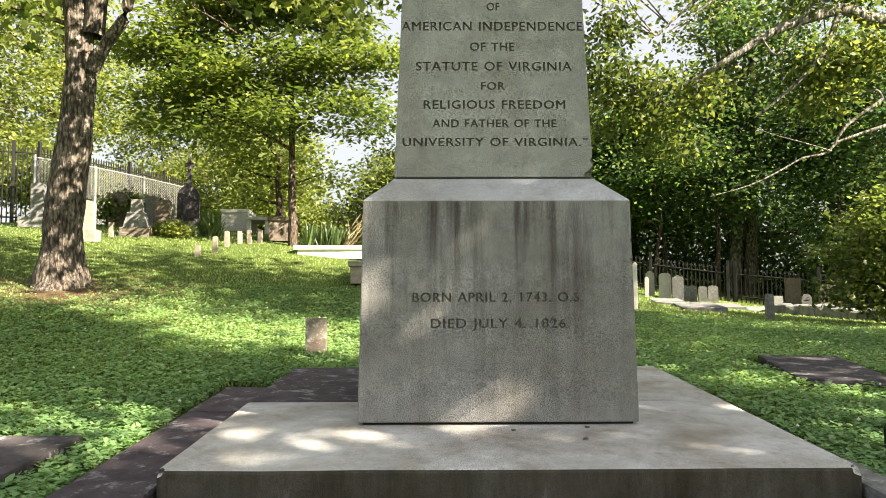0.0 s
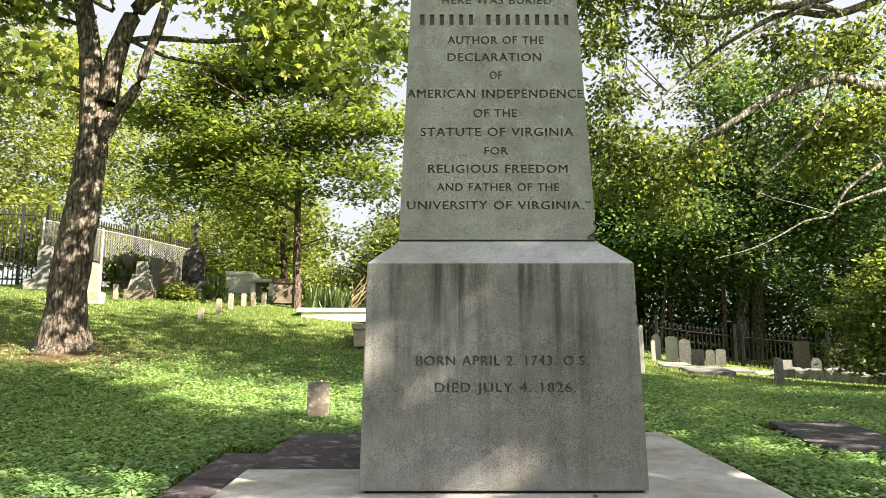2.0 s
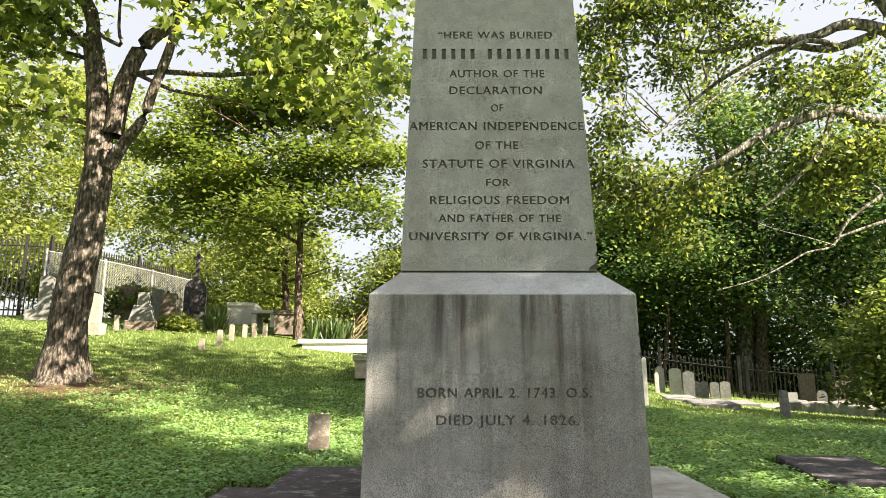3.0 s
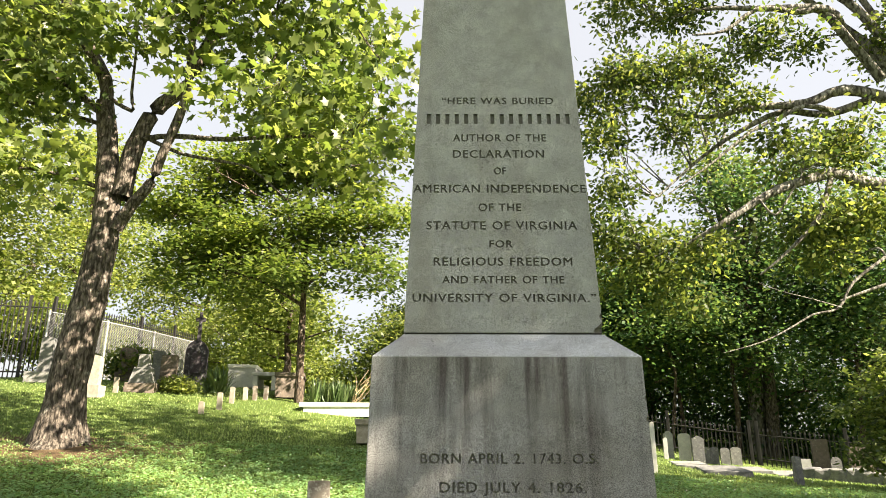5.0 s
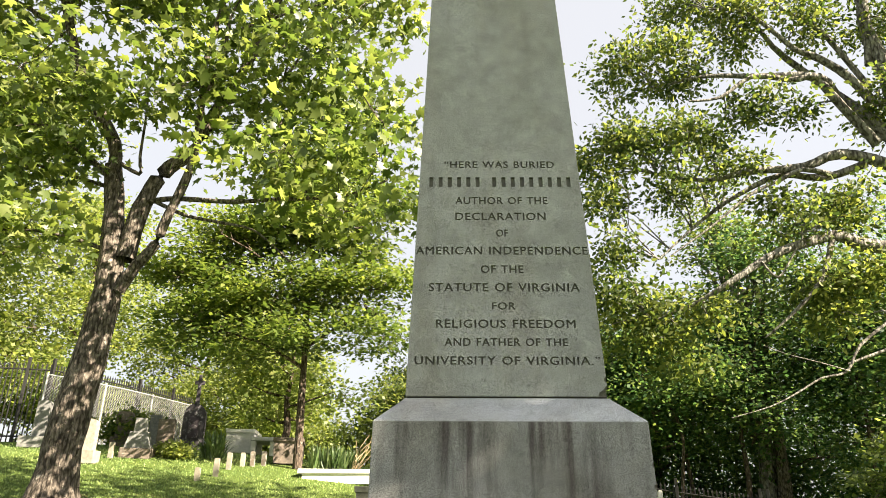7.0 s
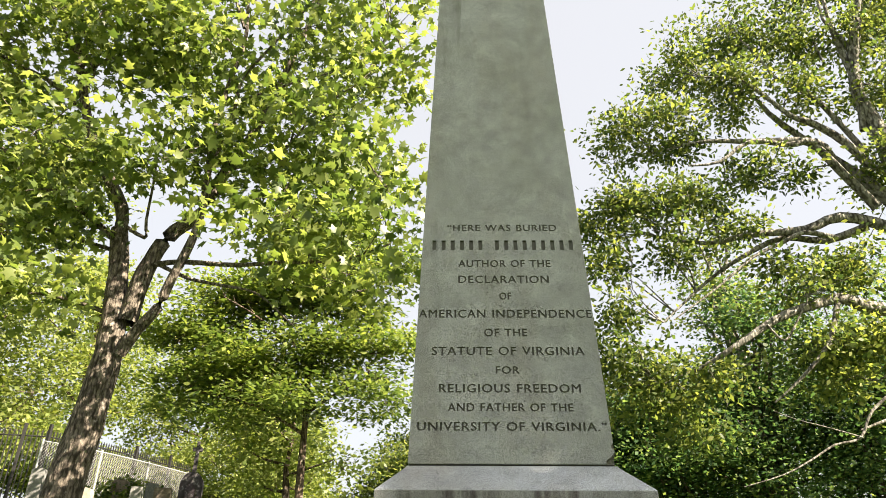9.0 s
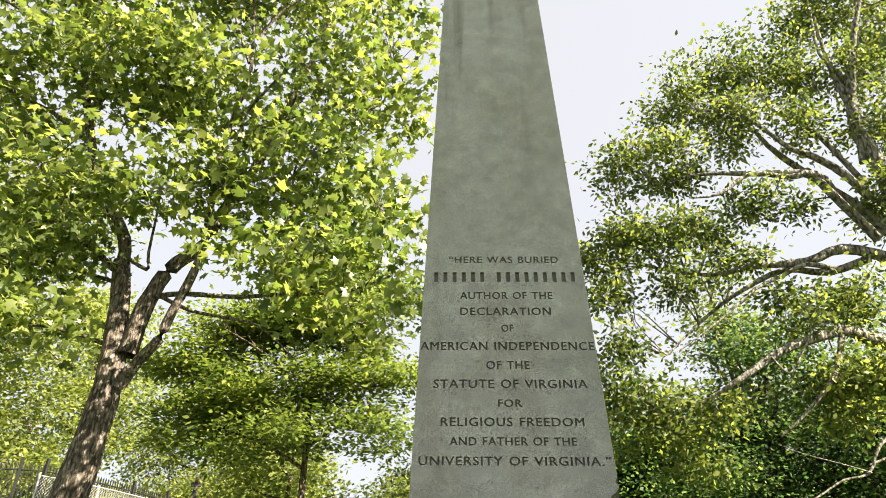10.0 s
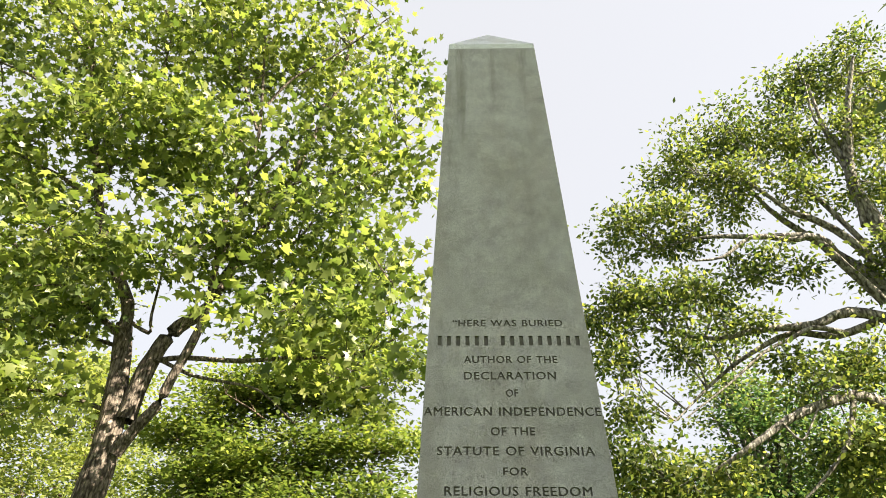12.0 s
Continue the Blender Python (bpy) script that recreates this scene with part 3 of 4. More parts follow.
gravestone(-10.0, 16.7, 0.30, 1.12, 0.26, "arc", GREY_STONE, "tall grey headstone pillar on a low plinth", 10, plinth=(0.75, 0.24, 0.5))
gravestone(-9.62, 17.3, 0.30, 1.1, 0.2, "flat", GREY_STONE, "narrow grey headstone beside the tall pillar", 12)
gravestone(-7.55, 14.3, 0.36, 0.88, 0.22, "arc", TAN_STONE, "pale tan headstone on a thick plinth under the maple", 8, plinth=(0.52, 0.24, 0.42))
gravestone(-9.0, 18.9, 0.42, 0.95, 0.2, "arc", BROWN_STONE, "dark mottled headstone on a grey plinth", 12, plinth=(0.55, 0.25, 0.4))
gravestone(-7.55, 17.55, 0.28, 0.9, 0.14, "flat", GREY_STONE, "plain grey headstone behind the block monument", 10)
gravestone(-6.78, 16.4, 0.38, 0.86, 0.14, "flat", BROWN_STONE, "dark brown headstone with mossy face", 8)
t = thing("block_monument", -7.1, 15.75, gz(-7.1, 15.75) - 0.04, "grey two-tier block monument on rough stone footing", "gravestone", turn=8)
part("footing", block(-0.41, 0.41, -0.28, 0.28, 0, 0.27, 0.02, 3, 0.03, 3), BROWN_STONE, t, "rough dark stone footing")
part("pedestal", block(-0.34, 0.34, -0.23, 0.23, 0.27, 0.70, 0.012, 0, 0, 1, 0.30), GREY_STONE, t)
t.scale = (0.8, 0.8, 0.86)
part("top_block", block(-0.16, 0.16, -0.13, 0.13, 0.70, 1.06, 0.012, 0, 0, 1, 0.06), GREY_STONE, t)

# stone with a cross on top
t = thing("cross_monument", -7.62, 20.4, gz(-7.62, 20.4) - 0.05, "dark arched gravestone with a niche and a stone cross on top", "gravestone", turn=14)
t.scale = (0.85, 0.85, 1.0)
part("arch", tablet(0.74, 1.36, 0.5, "round", 0.02), SLATE, t)
part("niche", tablet(0.34, 0.66, 0.06, "round", 0.01), DARK_STONE, t, "dark recessed arched panel", pose(0, -0.26, 0.35))
bm = block(-0.07, 0.07, -0.07, 0.07, 1.30, 2.25, 0.01, 0, 0, 1, 0.3)
part("cross_post", bm, SLATE, t)
part("cross_arm", block(-0.17, 0.17, -0.05, 0.05, 1.96, 2.07, 0.01), SLATE, t)


def table_tomb(x, y, w, l, h, mat, label, turn=0.0, legs=True):
    t = thing("table_tomb", x, y, gz(x, y) - 0.04, label, "tomb", "tombs", turn)
    part("tabletop", block(-w / 2, w / 2, -l / 2, l / 2, h - 0.10, h, 0.015, 2, 0.014, x), mat, t)
    if legs:
        for sx in (-1, 1):
            for sy in (-1, 1):
                part("leg", block(sx * w * 0.38 - 0.07, sx * w * 0.38 + 0.07, sy * l * 0.38 - 0.07, sy * l * 0.38 + 0.07, 0, h - 0.098, 0.01), mat, t)
    else:
        part("chest", block(-w * 0.465, w * 0.465, -l * 0.47, l * 0.47, 0, h - 0.098, 0.012, 2, 0.018, y), mat, t)
    return t


table_tomb(-6.15, 20.6, 0.85, 1.5, 0.66, MARBLE, "bright white marble chest tomb", 8, False)
table_tomb(-5.35, 20.2, 0.7, 1.4, 0.5, MARBLE, "low white marble table tomb on legs", 6)
table_tomb(-4.1, 17.8, 0.75, 1.5, 0.62, BROWN_STONE, "dark brown chest tomb in tree shade", 10, False)
table_tomb(-1.10, 12.2, 0.95, 1.6, 0.40, TAN_STONE, "weathered sandstone chest tomb in the lawn", 4, False)
# white block stands in for a low strip glaring in the sun
table_tomb(-2.0, 15.7, 2.6, 1.0, 0.30, MARBLE, "long low white block in place of a sunlit strip", 3, False)

for x, y, w, h, d, style, mat, label in (
        (3.43, 11.5, 0.07, 0.80, 0.28, "round", MARBLE, "thin white marble headstone seen edge on"),
        (5.21, 16.5, 0.10, 0.50, 0.10, "round", MARBLE, "slim white marble footstone"),
        (5.55, 17.3, 0.22, 0.66, 0.10, "shoulder", PALE_GREY, "grey headstone with shouldered top"),
        (5.82, 16.95, 0.29, 0.66, 0.10, "arc", PALE_GREY, "pale grey headstone with curved top"),
        (5.98, 16.5, 0.27, 0.64, 0.16, "gable", GREY_STONE, "thick grey headstone with pointed top"),
        (6.39, 17.1, 0.18, 0.40, 0.08, "arc", GREY_STONE, "small grey headstone of a matching row"),
        (6.68, 17.35, 0.20, 0.42, 0.08, "arc", GREY_STONE, "small grey headstone of a matching row"),
        (7.24, 18.1, 0.23, 0.42, 0.08, "arc", GREY_STONE, "small grey headstone of a matching row"),
        (7.69, 18.5, 0.27, 0.46, 0.08, "arc", GREY_STONE, "small grey headstone of a matching row"),
        (8.13, 15.96, 0.30, 0.38, 0.26, "flat", PALE_GREY, "low pale block gravestone"),
        (8.75, 16.3, 0.35, 0.86, 0.12, "flat", BROWN_STONE, "tall plain brown headstone before the fence"),
        (9.35, 16.8, 0.25, 0.48, 0.10, "round", GREY_STONE, "small rounded grey headstone"),
        (9.9, 16.7, 0.48, 0.78, 0.12, "arc", BROWN_STONE, "broad brown headstone beside the shrub")):
    gravestone(x, y, w, h, d, style, mat, label, -14)
for x, y, w, l, top, label in ((4.97, 14.3, 0.62, 1.5, 0.07, "flat pale ledger slab raised on a base"), (5.10, 13.0, 0.78, 1.6, 0.09, "flat pale ledger slab raised on a base"),
                               (6.7, 15.4, 0.6, 1.3, 0.07, "flat pale ledger slab in the grass"), (7.2, 14.9, 0.6, 1.3, 0.07, "flat pale ledger slab in the grass")):
    slab("ledger_tomb", x - w / 2, x + w / 2, y - l / 2, y + l / 2, gz(x, y) + top, top + 0.1, GREY_STONE, label, "grave ledger", 0.003, 0.015, -12, 1)

# low rough stone kerb wall on the far edge of the plot
wall_stones = thing("stone_kerb", 9.2, 13.2, gz(9.2, 13.2), "low rough grey stone kerb wall before the shrub", "stone wall")
rng = np.random.RandomState(5)
for k in range(13):
    f = k / 12
    x, y = 7.35 + 2.6 * f, 14.2 - 2.3 * f
    bm = block(-0.21, 0.21, -0.16, 0.16, -0.15, 0.20 + 0.1 * rng.rand(), 0.03, 2, 0.035, k * 3.1)
    part("stone", bm, GREY_STONE, wall_stones, "", pose(x - 9.2, y - 13.2, gz(x, y) - gz(9.2, 13.2), 0, 0, -40 + 20 * rng.rand()))


# ---- fences ----
def picket_mesh(h):
    bm = block(-0.016, 0.016, -0.012, 0.012, 0, h - 0.10, 0)
    v = [bm.verts.new(c) for c in ((-0.032, -0.014, h - 0.10), (0.032, -0.014, h - 0.10), (0.032, 0.014, h - 0.10), (-0.032, 0.014, h - 0.10), (0, 0, h))]
    for a in range(4):
        bm.faces.new((v[a], v[(a + 1) % 4], v[4]))
    me = bpy.data.meshes.new("picket")
    bm.to_mesh(me)
    bm.free()
    me.materials.append(IRON)
    return me


def iron_fence(points, h, step, label):
    """Pickets, two rails and posts along a line of points."""
    x0, y0 = points[0]
    z0 = gz(x0, y0)
    f = thing("iron_fence", x0, y0, z0, label, "fence")
    pick = picket_mesh(h)
    post = bpy.data.meshes.new("post")
    bm = block(-0.045, 0.045, -0.045, 0.045, -0.2, h + 0.16, 0.008)
    bm.to_mesh(post)
    bm.free()
    post.materials.append(IRON)
    for (ax, ay), (bx, by) in zip(points, points[1:]):
        L = math.hypot(bx - ax, by - ay)
        turn = math.degrees(math.atan2(by - ay, bx - ax))
        k = int(L / step)
        for q in range(k):
            x, y = ax + (bx - ax) * (q + 0.5) / k, ay + (by - ay) * (q + 0.5) / k
            part("picket", pick, IRON, f, "", pose(x - x0, y - y0, gz(x, y) - z0, 0, 0, turn))
        for q in range(int(L / 2.2) + 1):
            s = min(q * 2.2 / L, 1)
            x, y = ax + (bx - ax) * s, ay + (by - ay) * s
            part("post", post, IRON, f, "", pose(x - x0, y - y0, gz(x, y) - z0, 0, 0, turn))
        for zr in (0.18, h - 0.22):
            steps = [np.array((ax + (bx - ax) * s - x0, ay + (by - ay) * s - y0, gz(ax + (bx - ax) * s, ay + (by - ay) * s) - z0 + zr)) for s in np.linspace(0, 1, 9)]
            part("rail", mesh_np("rail", *tube(steps, [0.024] * 9, 4), IRON), IRON, f)
    return f


iron_fence(((2.4, 21.8), (8.9, 19.8), (15.5, 17.2)), 1.05, 0.115, "black iron picket fence before dark woods")
iron_fence(((-19.5, 18.6), (-12.6, 21.0), (-11.0, 29.0)), 2.45, 0.13, "tall black iron picket fence with spear tops")

# galvanised chain-link in front of the iron fence
A, B = np.array((-12.25, 20.2)), np.array((-10.7, 28.0))
cl = thing("chain_link_fence", A[0], A[1], gz(*A), "galvanised chain-link fence with steel posts", "fence")
L, H = float(np.linalg.norm(B - A)), 1.95
U = (B - A) / L
wires = []


def fence_point(s, z):
    x, y = A + U * s
    return np.array((x - A[0], y - A[1], gz(x, y) - gz(*A) + z))


for q in np.arange(-H, L, 0.11):
    for sgn in (1, -1):
        lo, hi = max(0.0, -q), min(H, L - q)
        if hi - lo > 0.1:
            wires.append(tube([fence_point(q + a, (a if sgn > 0 else H - a) + 0.05) for a in np.linspace(lo, hi, 4)], [0.0055] * 4, 3))
part("wire_mesh", mesh_np("wire_mesh", *join(wires), ZINC), ZINC, cl)
part("top_rail", mesh_np("top_rail", *tube([fence_point(s, H + 0.06) for s in np.linspace(0, L, 8)], [0.022] * 8, 6), ZINC), ZINC, cl)
for s in np.linspace(0, L, 4):
    part("post", mesh_np("post", *tube([fence_point(s, -0.1), fence_point(s, H + 0.12)], [0.032, 0.032], 8), ZINC), ZINC, cl)


# ---- trees ----
maple_limbs = []
maple_limbs.append(([(-5.4, 9.58, 0.88), (-5.4, 9.58, 1.52), (-5.35, 9.58, 2.44), (-5.24, 9.58, 3.31), (-5.21, 9.58, 4.14), (-5.27, 9.58, 4.75), (-5.36, 9.58, 5.47), (-5.52, 9.58, 6.26)], 0.285, 0.135))
maple_limbs.append(([(-5.48, 9.58, 6.12), (-5.55, 9.54, 6.66), (-6.08, 9.51, 7.53), (-6.55, 9.47, 8.47), (-7.03, 9.44, 9.8), (-7.34, 9.41, 10.82), (-8.12, 9.37, 13.03), (-9.28, 9.34, 16.48), (-10.91, 9.3, 21.17)], 0.115, 0.035))
maple_limbs.append(([(-5.02, 9.6, 4.63), (-4.98, 9.63, 5.31), (-4.84, 9.66, 5.9), (-4.64, 9.69, 6.32), (-4.31, 9.72, 6.65), (-3.99, 9.75, 7.56), (-3.71, 9.78, 8.19), (-3.44, 9.81, 8.99), (-3.09, 9.84, 10.43), (-2.61, 9.87, 12.53), (-2.37, 9.9, 15.75)], 0.15, 0.035))
maple_limbs.append(([(-5.01, 9.55, 4.1), (-4.82, 9.5, 4.46), (-4.53, 9.45, 4.83), (-4.38, 9.4, 5.3), (-4.19, 9.35, 5.83), (-4.08, 9.3, 6.4), (-4.08, 9.25, 7.12), (-4.11, 9.2, 7.99), (-3.99, 9.15, 8.96), (-3.83, 9.1, 9.87), (-3.86, 9.05, 10.72), (-4.17, 9.0, 13.19)], 0.095, 0.025))
maple_limbs.append(([(-4.84, 9.6, 5.63), (-4.3, 9.45, 5.61), (-3.37, 9.3, 5.48), (-2.66, 9.15, 5.45), (-1.96, 9.0, 5.39), (-1.45, 8.85, 5.39), (-0.91, 8.7, 5.54)], 0.05, 0.014))
maple_limbs.append(([(-4.75, 9.6, 5.65), (-4.14, 9.45, 5.32), (-3.47, 9.3, 5.12), (-2.91, 9.15, 4.92), (-2.31, 9.0, 4.37)], 0.035, 0.012))
maple_limbs.append(([(-5.57, 9.55, 6.1), (-6.04, 9.42, 6.48), (-6.79, 9.29, 6.98), (-7.34, 9.16, 7.4), (-7.89, 9.03, 7.77), (-8.9, 8.9, 8.21)], 0.06, 0.02))
maple_limbs.append(([(-6.57, 9.4, 8.58), (-7.36, 9.25, 9.21), (-8.0, 9.1, 9.5), (-8.68, 8.95, 9.84), (-9.88, 8.8, 10.55)], 0.045, 0.014))
maple_limbs.append(([(-7.36, 9.35, 10.86), (-8.41, 9.24, 11.63), (-9.11, 9.12, 12.1), (-9.72, 9.01, 12.34), (-10.91, 8.9, 12.97)], 0.045, 0.014))
maple_limbs.append(([(-4.08, 9.25, 7.12), (-3.81, 9.16, 8.26), (-3.73, 9.07, 9.02), (-3.27, 8.98, 9.75), (-2.91, 8.89, 10.24), (-2.31, 8.8, 11.1)], 0.04, 0.012))
maple_limbs.append(([(-3.99, 9.75, 7.56), (-3.12, 9.61, 7.82), (-2.74, 9.47, 8.08), (-2.38, 9.34, 8.59), (-1.65, 9.2, 9.08)], 0.04, 0.012))
maple_limbs.append(([(-4.02, 9.1, 8.48), (-3.21, 8.97, 8.67), (-2.61, 8.83, 8.8), (-1.88, 8.7, 8.91)], 0.03, 0.01))
maple_limbs.append(([(-3.84, 9.0, 10.22), (-4.28, 8.9, 11.43), (-4.71, 8.8, 12.61), (-5.15, 8.7, 14.44)], 0.03, 0.01))
maple_limbs.append(([(-3.78, 9.0, 10.85), (-3.31, 8.9, 11.59), (-2.47, 8.8, 12.22), (-1.4, 8.7, 13.34)], 0.03, 0.01))
maple_limbs.append(([(-7.1, 9.3, 10.25), (-6.62, 9.17, 11.07), (-6.15, 9.03, 12.13), (-6.3, 8.9, 13.91)], 0.04, 0.012))
maple_limbs.append(([(-5.52, 9.5, 6.39), (-4.96, 9.38, 6.01), (-4.93, 9.25, 6.25), (-4.91, 9.12, 7.15), (-5.02, 9.0, 8.14)], 0.035, 0.012))
maple_crown = []
maple_crown += [(-9.08, 9.00, 13.27, 1.50, 1.50, 1.27, 34), (-6.97, 9.20, 13.11, 1.63, 1.50, 1.38, 40), (-4.84, 9.30, 13.01, 1.75, 1.50, 1.49, 46), (-2.72, 9.30, 13.17, 1.63, 1.50, 1.38, 40), (-1.32, 9.10, 10.94, 0.96, 1.50, 0.81, 13), (-2.69, 9.30, 9.75, 1.30, 1.50, 1.11, 25)]
maple_crown += [(-4.64, 9.20, 9.82, 1.19, 1.50, 1.01, 40), (-6.01, 9.00, 9.94, 0.97, 1.50, 0.82, 26), (-7.95, 8.90, 9.71, 1.17, 1.50, 0.99, 39), (-7.20, 9.00, 7.54, 0.96, 1.50, 0.82, 26), (-4.85, 8.80, 7.38, 0.75, 1.50, 0.64, 15), (-3.46, 9.30, 7.87, 0.99, 1.50, 0.84, 28)]
maple_crown += [(-2.01, 9.20, 7.54, 1.01, 1.50, 0.86, 29), (-1.14, 9.20, 9.36, 0.58, 1.50, 0.49, 9)]
maple_crown += [(-2.41, 8.50, 5.81, 0.62, 1.00, 0.44, 9), (-1.44, 8.20, 5.64, 0.60, 1.00, 0.42, 8), (-1.03, 8.60, 6.47, 0.48, 1.00, 0.33, 5), (-0.80, 8.00, 5.17, 0.34, 1.00, 0.24, 2), (-6.52, 9.10, 6.06, 0.85, 1.00, 0.59, 17), (-6.37, 9.00, 4.87, 0.75, 1.00, 0.52, 13)]
maple_crown += [(-6.21, 9.20, 7.21, 0.57, 1.00, 0.40, 7), (-3.00, 8.60, 5.68, 0.38, 1.00, 0.26, 3), (-1.85, 8.00, 4.67, 0.44, 1.00, 0.31, 4), (-1.09, 7.90, 4.59, 0.40, 1.00, 0.28, 3)]
maple_crown += [(-11.25, 9.00, 13.31, 1.76, 1.50, 1.58, 20), (-9.64, 9.00, 9.24, 1.47, 1.50, 1.32, 14), (-8.30, 9.00, 6.53, 1.10, 1.50, 0.99, 7), (-11.37, 9.20, 18.46, 2.29, 1.50, 2.06, 34), (-7.81, 9.30, 18.85, 2.47, 1.50, 2.22, 40), (-4.35, 9.30, 18.47, 2.28, 1.50, 2.05, 33)]
maple_crown += [(-1.92, 9.30, 16.26, 1.19, 1.50, 1.07, 9)]
grow("maple_tree", "large maple with mottled brown bark and bright green leaves", (-5.42, 9.58, 0.93), maple_limbs, maple_crown,
     MAPLE, MAPLE_LEAF, MAPLE_BARK, 0.155, 44, 0.36, 11, 0.5, 0.0, 16, flare=1.6, gaps=0.5, flat=0.34, twig_r=1.1)

understory_crown = []
understory_crown += [(-6.76, 16.40, 6.93, 1.12, 1.50, 0.67, 49), (-6.60, 16.20, 5.34, 0.92, 1.50, 0.55, 34), (-5.75, 16.60, 7.99, 1.23, 1.50, 0.74, 60), (-4.29, 16.80, 8.41, 1.33, 1.50, 0.80, 71), (-2.67, 16.60, 7.99, 1.23, 1.50, 0.74, 60), (-1.53, 16.40, 6.63, 0.81, 1.50, 0.49, 26)]
understory_crown += [(-5.11, 16.20, 6.09, 1.23, 1.50, 0.74, 60), (-3.43, 16.40, 6.31, 1.25, 1.50, 0.75, 62), (-2.04, 16.20, 5.21, 0.85, 1.50, 0.51, 27), (-3.82, 16.00, 5.01, 0.84, 1.50, 0.50, 27), (-5.18, 16.00, 4.72, 0.62, 1.50, 0.37, 12), (-3.84, 17.00, 10.30, 1.31, 1.50, 0.79, 48)]
understory_crown += [(-1.81, 16.80, 9.11, 0.95, 1.50, 0.57, 27)]
grow("understory_tree", "slim straight tree with a broad layered green crown", (-3.61, 16.6, gz(-3.61, 16.6) - 0.05),
     (([(-3.61, 16.6, 1.9), (-3.63, 16.6, 3.2), (-3.66, 16.6, 5.0), (-3.7, 16.6, 7.2), (-3.8, 16.6, 9.8)], 0.115, 0.03),
      ([(-3.65, 16.6, 4.4), (-4.8, 16.2, 5.0), (-6.3, 15.8, 5.3)], 0.05, 0.012), ([(-3.66, 16.6, 4.9), (-2.6, 16.0, 5.4), (-1.6, 15.7, 5.6)], 0.045, 0.012),
      ([(-3.68, 16.6, 6.0), (-4.6, 15.6, 6.9), (-5.6, 15.0, 7.4)], 0.045, 0.012), ([(-3.7, 16.6, 6.4), (-2.6, 17.2, 7.3), (-1.8, 17.4, 7.8)], 0.04, 0.012)),
     understory_crown, OVAL, DOG_LEAF, DARK_BARK, 0.155, 70, 0.40, 12, 0.70, 0.1, gaps=0.5, flat=0.18)

oak_limbs = []
oak_limbs.append(([(12.6, 14.6, -0.2), (12.5, 14.5, 2.0), (12.2, 14.4, 4.5), (11.9, 14.3, 7.0), (11.6, 14.2, 9.2), (11.3, 14.1, 11.4)], 0.62, 0.34))
oak_limbs.append(([(12.1, 14.4, 5.2), (10.9, 14.5, 6.6), (9.73, 14.55, 6.95), (9.05, 14.39, 7.11), (8.24, 14.3, 6.87), (7.35, 14.21, 6.51), (6.3, 14.16, 5.85), (5.58, 14.46, 5.46), (4.69, 14.77, 5.13)], 0.20, 0.025))
oak_limbs.append(([(11.8, 14.3, 8.0), (10.83, 14.38, 8.93), (9.72, 14.55, 9.38), (8.78, 14.56, 9.03), (7.44, 14.73, 8.97), (6.59, 15.13, 8.95), (5.49, 15.56, 9.34)], 0.18, 0.03))
oak_limbs.append(([(10.3, 14.5, 9.1), (9.36, 14.78, 8.84), (8.31, 14.83, 8.94), (7.2, 14.85, 8.41), (6.38, 15.22, 7.91), (5.12, 15.16, 6.8)], 0.11, 0.02))
oak_limbs.append(([(11.7, 14.2, 8.8), (10.95, 14.35, 9.79), (10.58, 14.56, 10.62), (9.98, 14.98, 11.83), (8.96, 15.03, 13.08), (8.51, 15.29, 14.85)], 0.22, 0.03))
oak_limbs.append(([(11.4, 14.1, 11.0), (11.15, 14.17, 12.0), (11.07, 14.19, 13.61), (11.53, 13.82, 15.72), (12.12, 13.31, 17.65)], 0.26, 0.04))
oak_limbs.append(([(11.09, 14.18, 13.4), (10.99, 14.26, 15.47), (11.06, 14.2, 17.42)], 0.11, 0.03))
oak_limbs.append(([(10.2, 14.8, 11.2), (9.43, 14.15, 11.4), (8.03, 14.42, 11.62), (6.73, 14.52, 11.7), (5.49, 15.03, 11.7)], 0.13, 0.025))
oak_limbs.append(([(9.0, 14.4, 7.1), (8.3, 14.0, 5.9), (7.5, 14.0, 5.1), (6.9, 14.2, 4.6)], 0.07, 0.015))
oak_limbs.append(([(12.3, 14.4, 4.0), (10.8, 13.8, 4.6), (9.4, 13.6, 4.3), (8.2, 13.6, 3.9)], 0.09, 0.02))
oak_limbs.append(([(10.58, 14.3, 9.52), (9.95, 14.25, 10.5), (9.36, 14.2, 11.41), (8.73, 14.15, 11.32), (7.7, 14.1, 11.38), (6.8, 14.05, 10.72), (5.97, 14.0, 10.57)], 0.13, 0.02))
oak_limbs.append(([(10.73, 14.2, 10.55), (10.25, 14.2, 11.44), (9.56, 14.2, 12.05), (9.04, 14.2, 12.31), (8.47, 14.2, 13.01), (7.84, 14.2, 13.6), (6.9, 14.2, 13.65)], 0.12, 0.02))
oak_limbs.append(([(10.78, 14.3, 11.15), (10.23, 14.36, 12.49), (9.76, 14.42, 13.4), (9.12, 14.48, 13.84), (8.81, 14.54, 14.73), (8.32, 14.6, 15.73)], 0.08, 0.02))
oak_limbs.append(([(10.82, 14.2, 11.82), (11.18, 14.2, 13.94), (11.15, 14.2, 14.95), (10.78, 14.2, 15.85), (10.97, 14.2, 17.42), (11.04, 14.2, 18.52)], 0.09, 0.015))
oak_limbs.append(([(11.18, 14.2, 13.94), (11.99, 14.2, 16.13), (12.56, 14.2, 18.22)], 0.06, 0.015))
oak_limbs.append(([(10.38, 14.2, 14.17), (10.26, 14.2, 15.07), (10.06, 14.2, 15.78)], 0.035, 0.012))
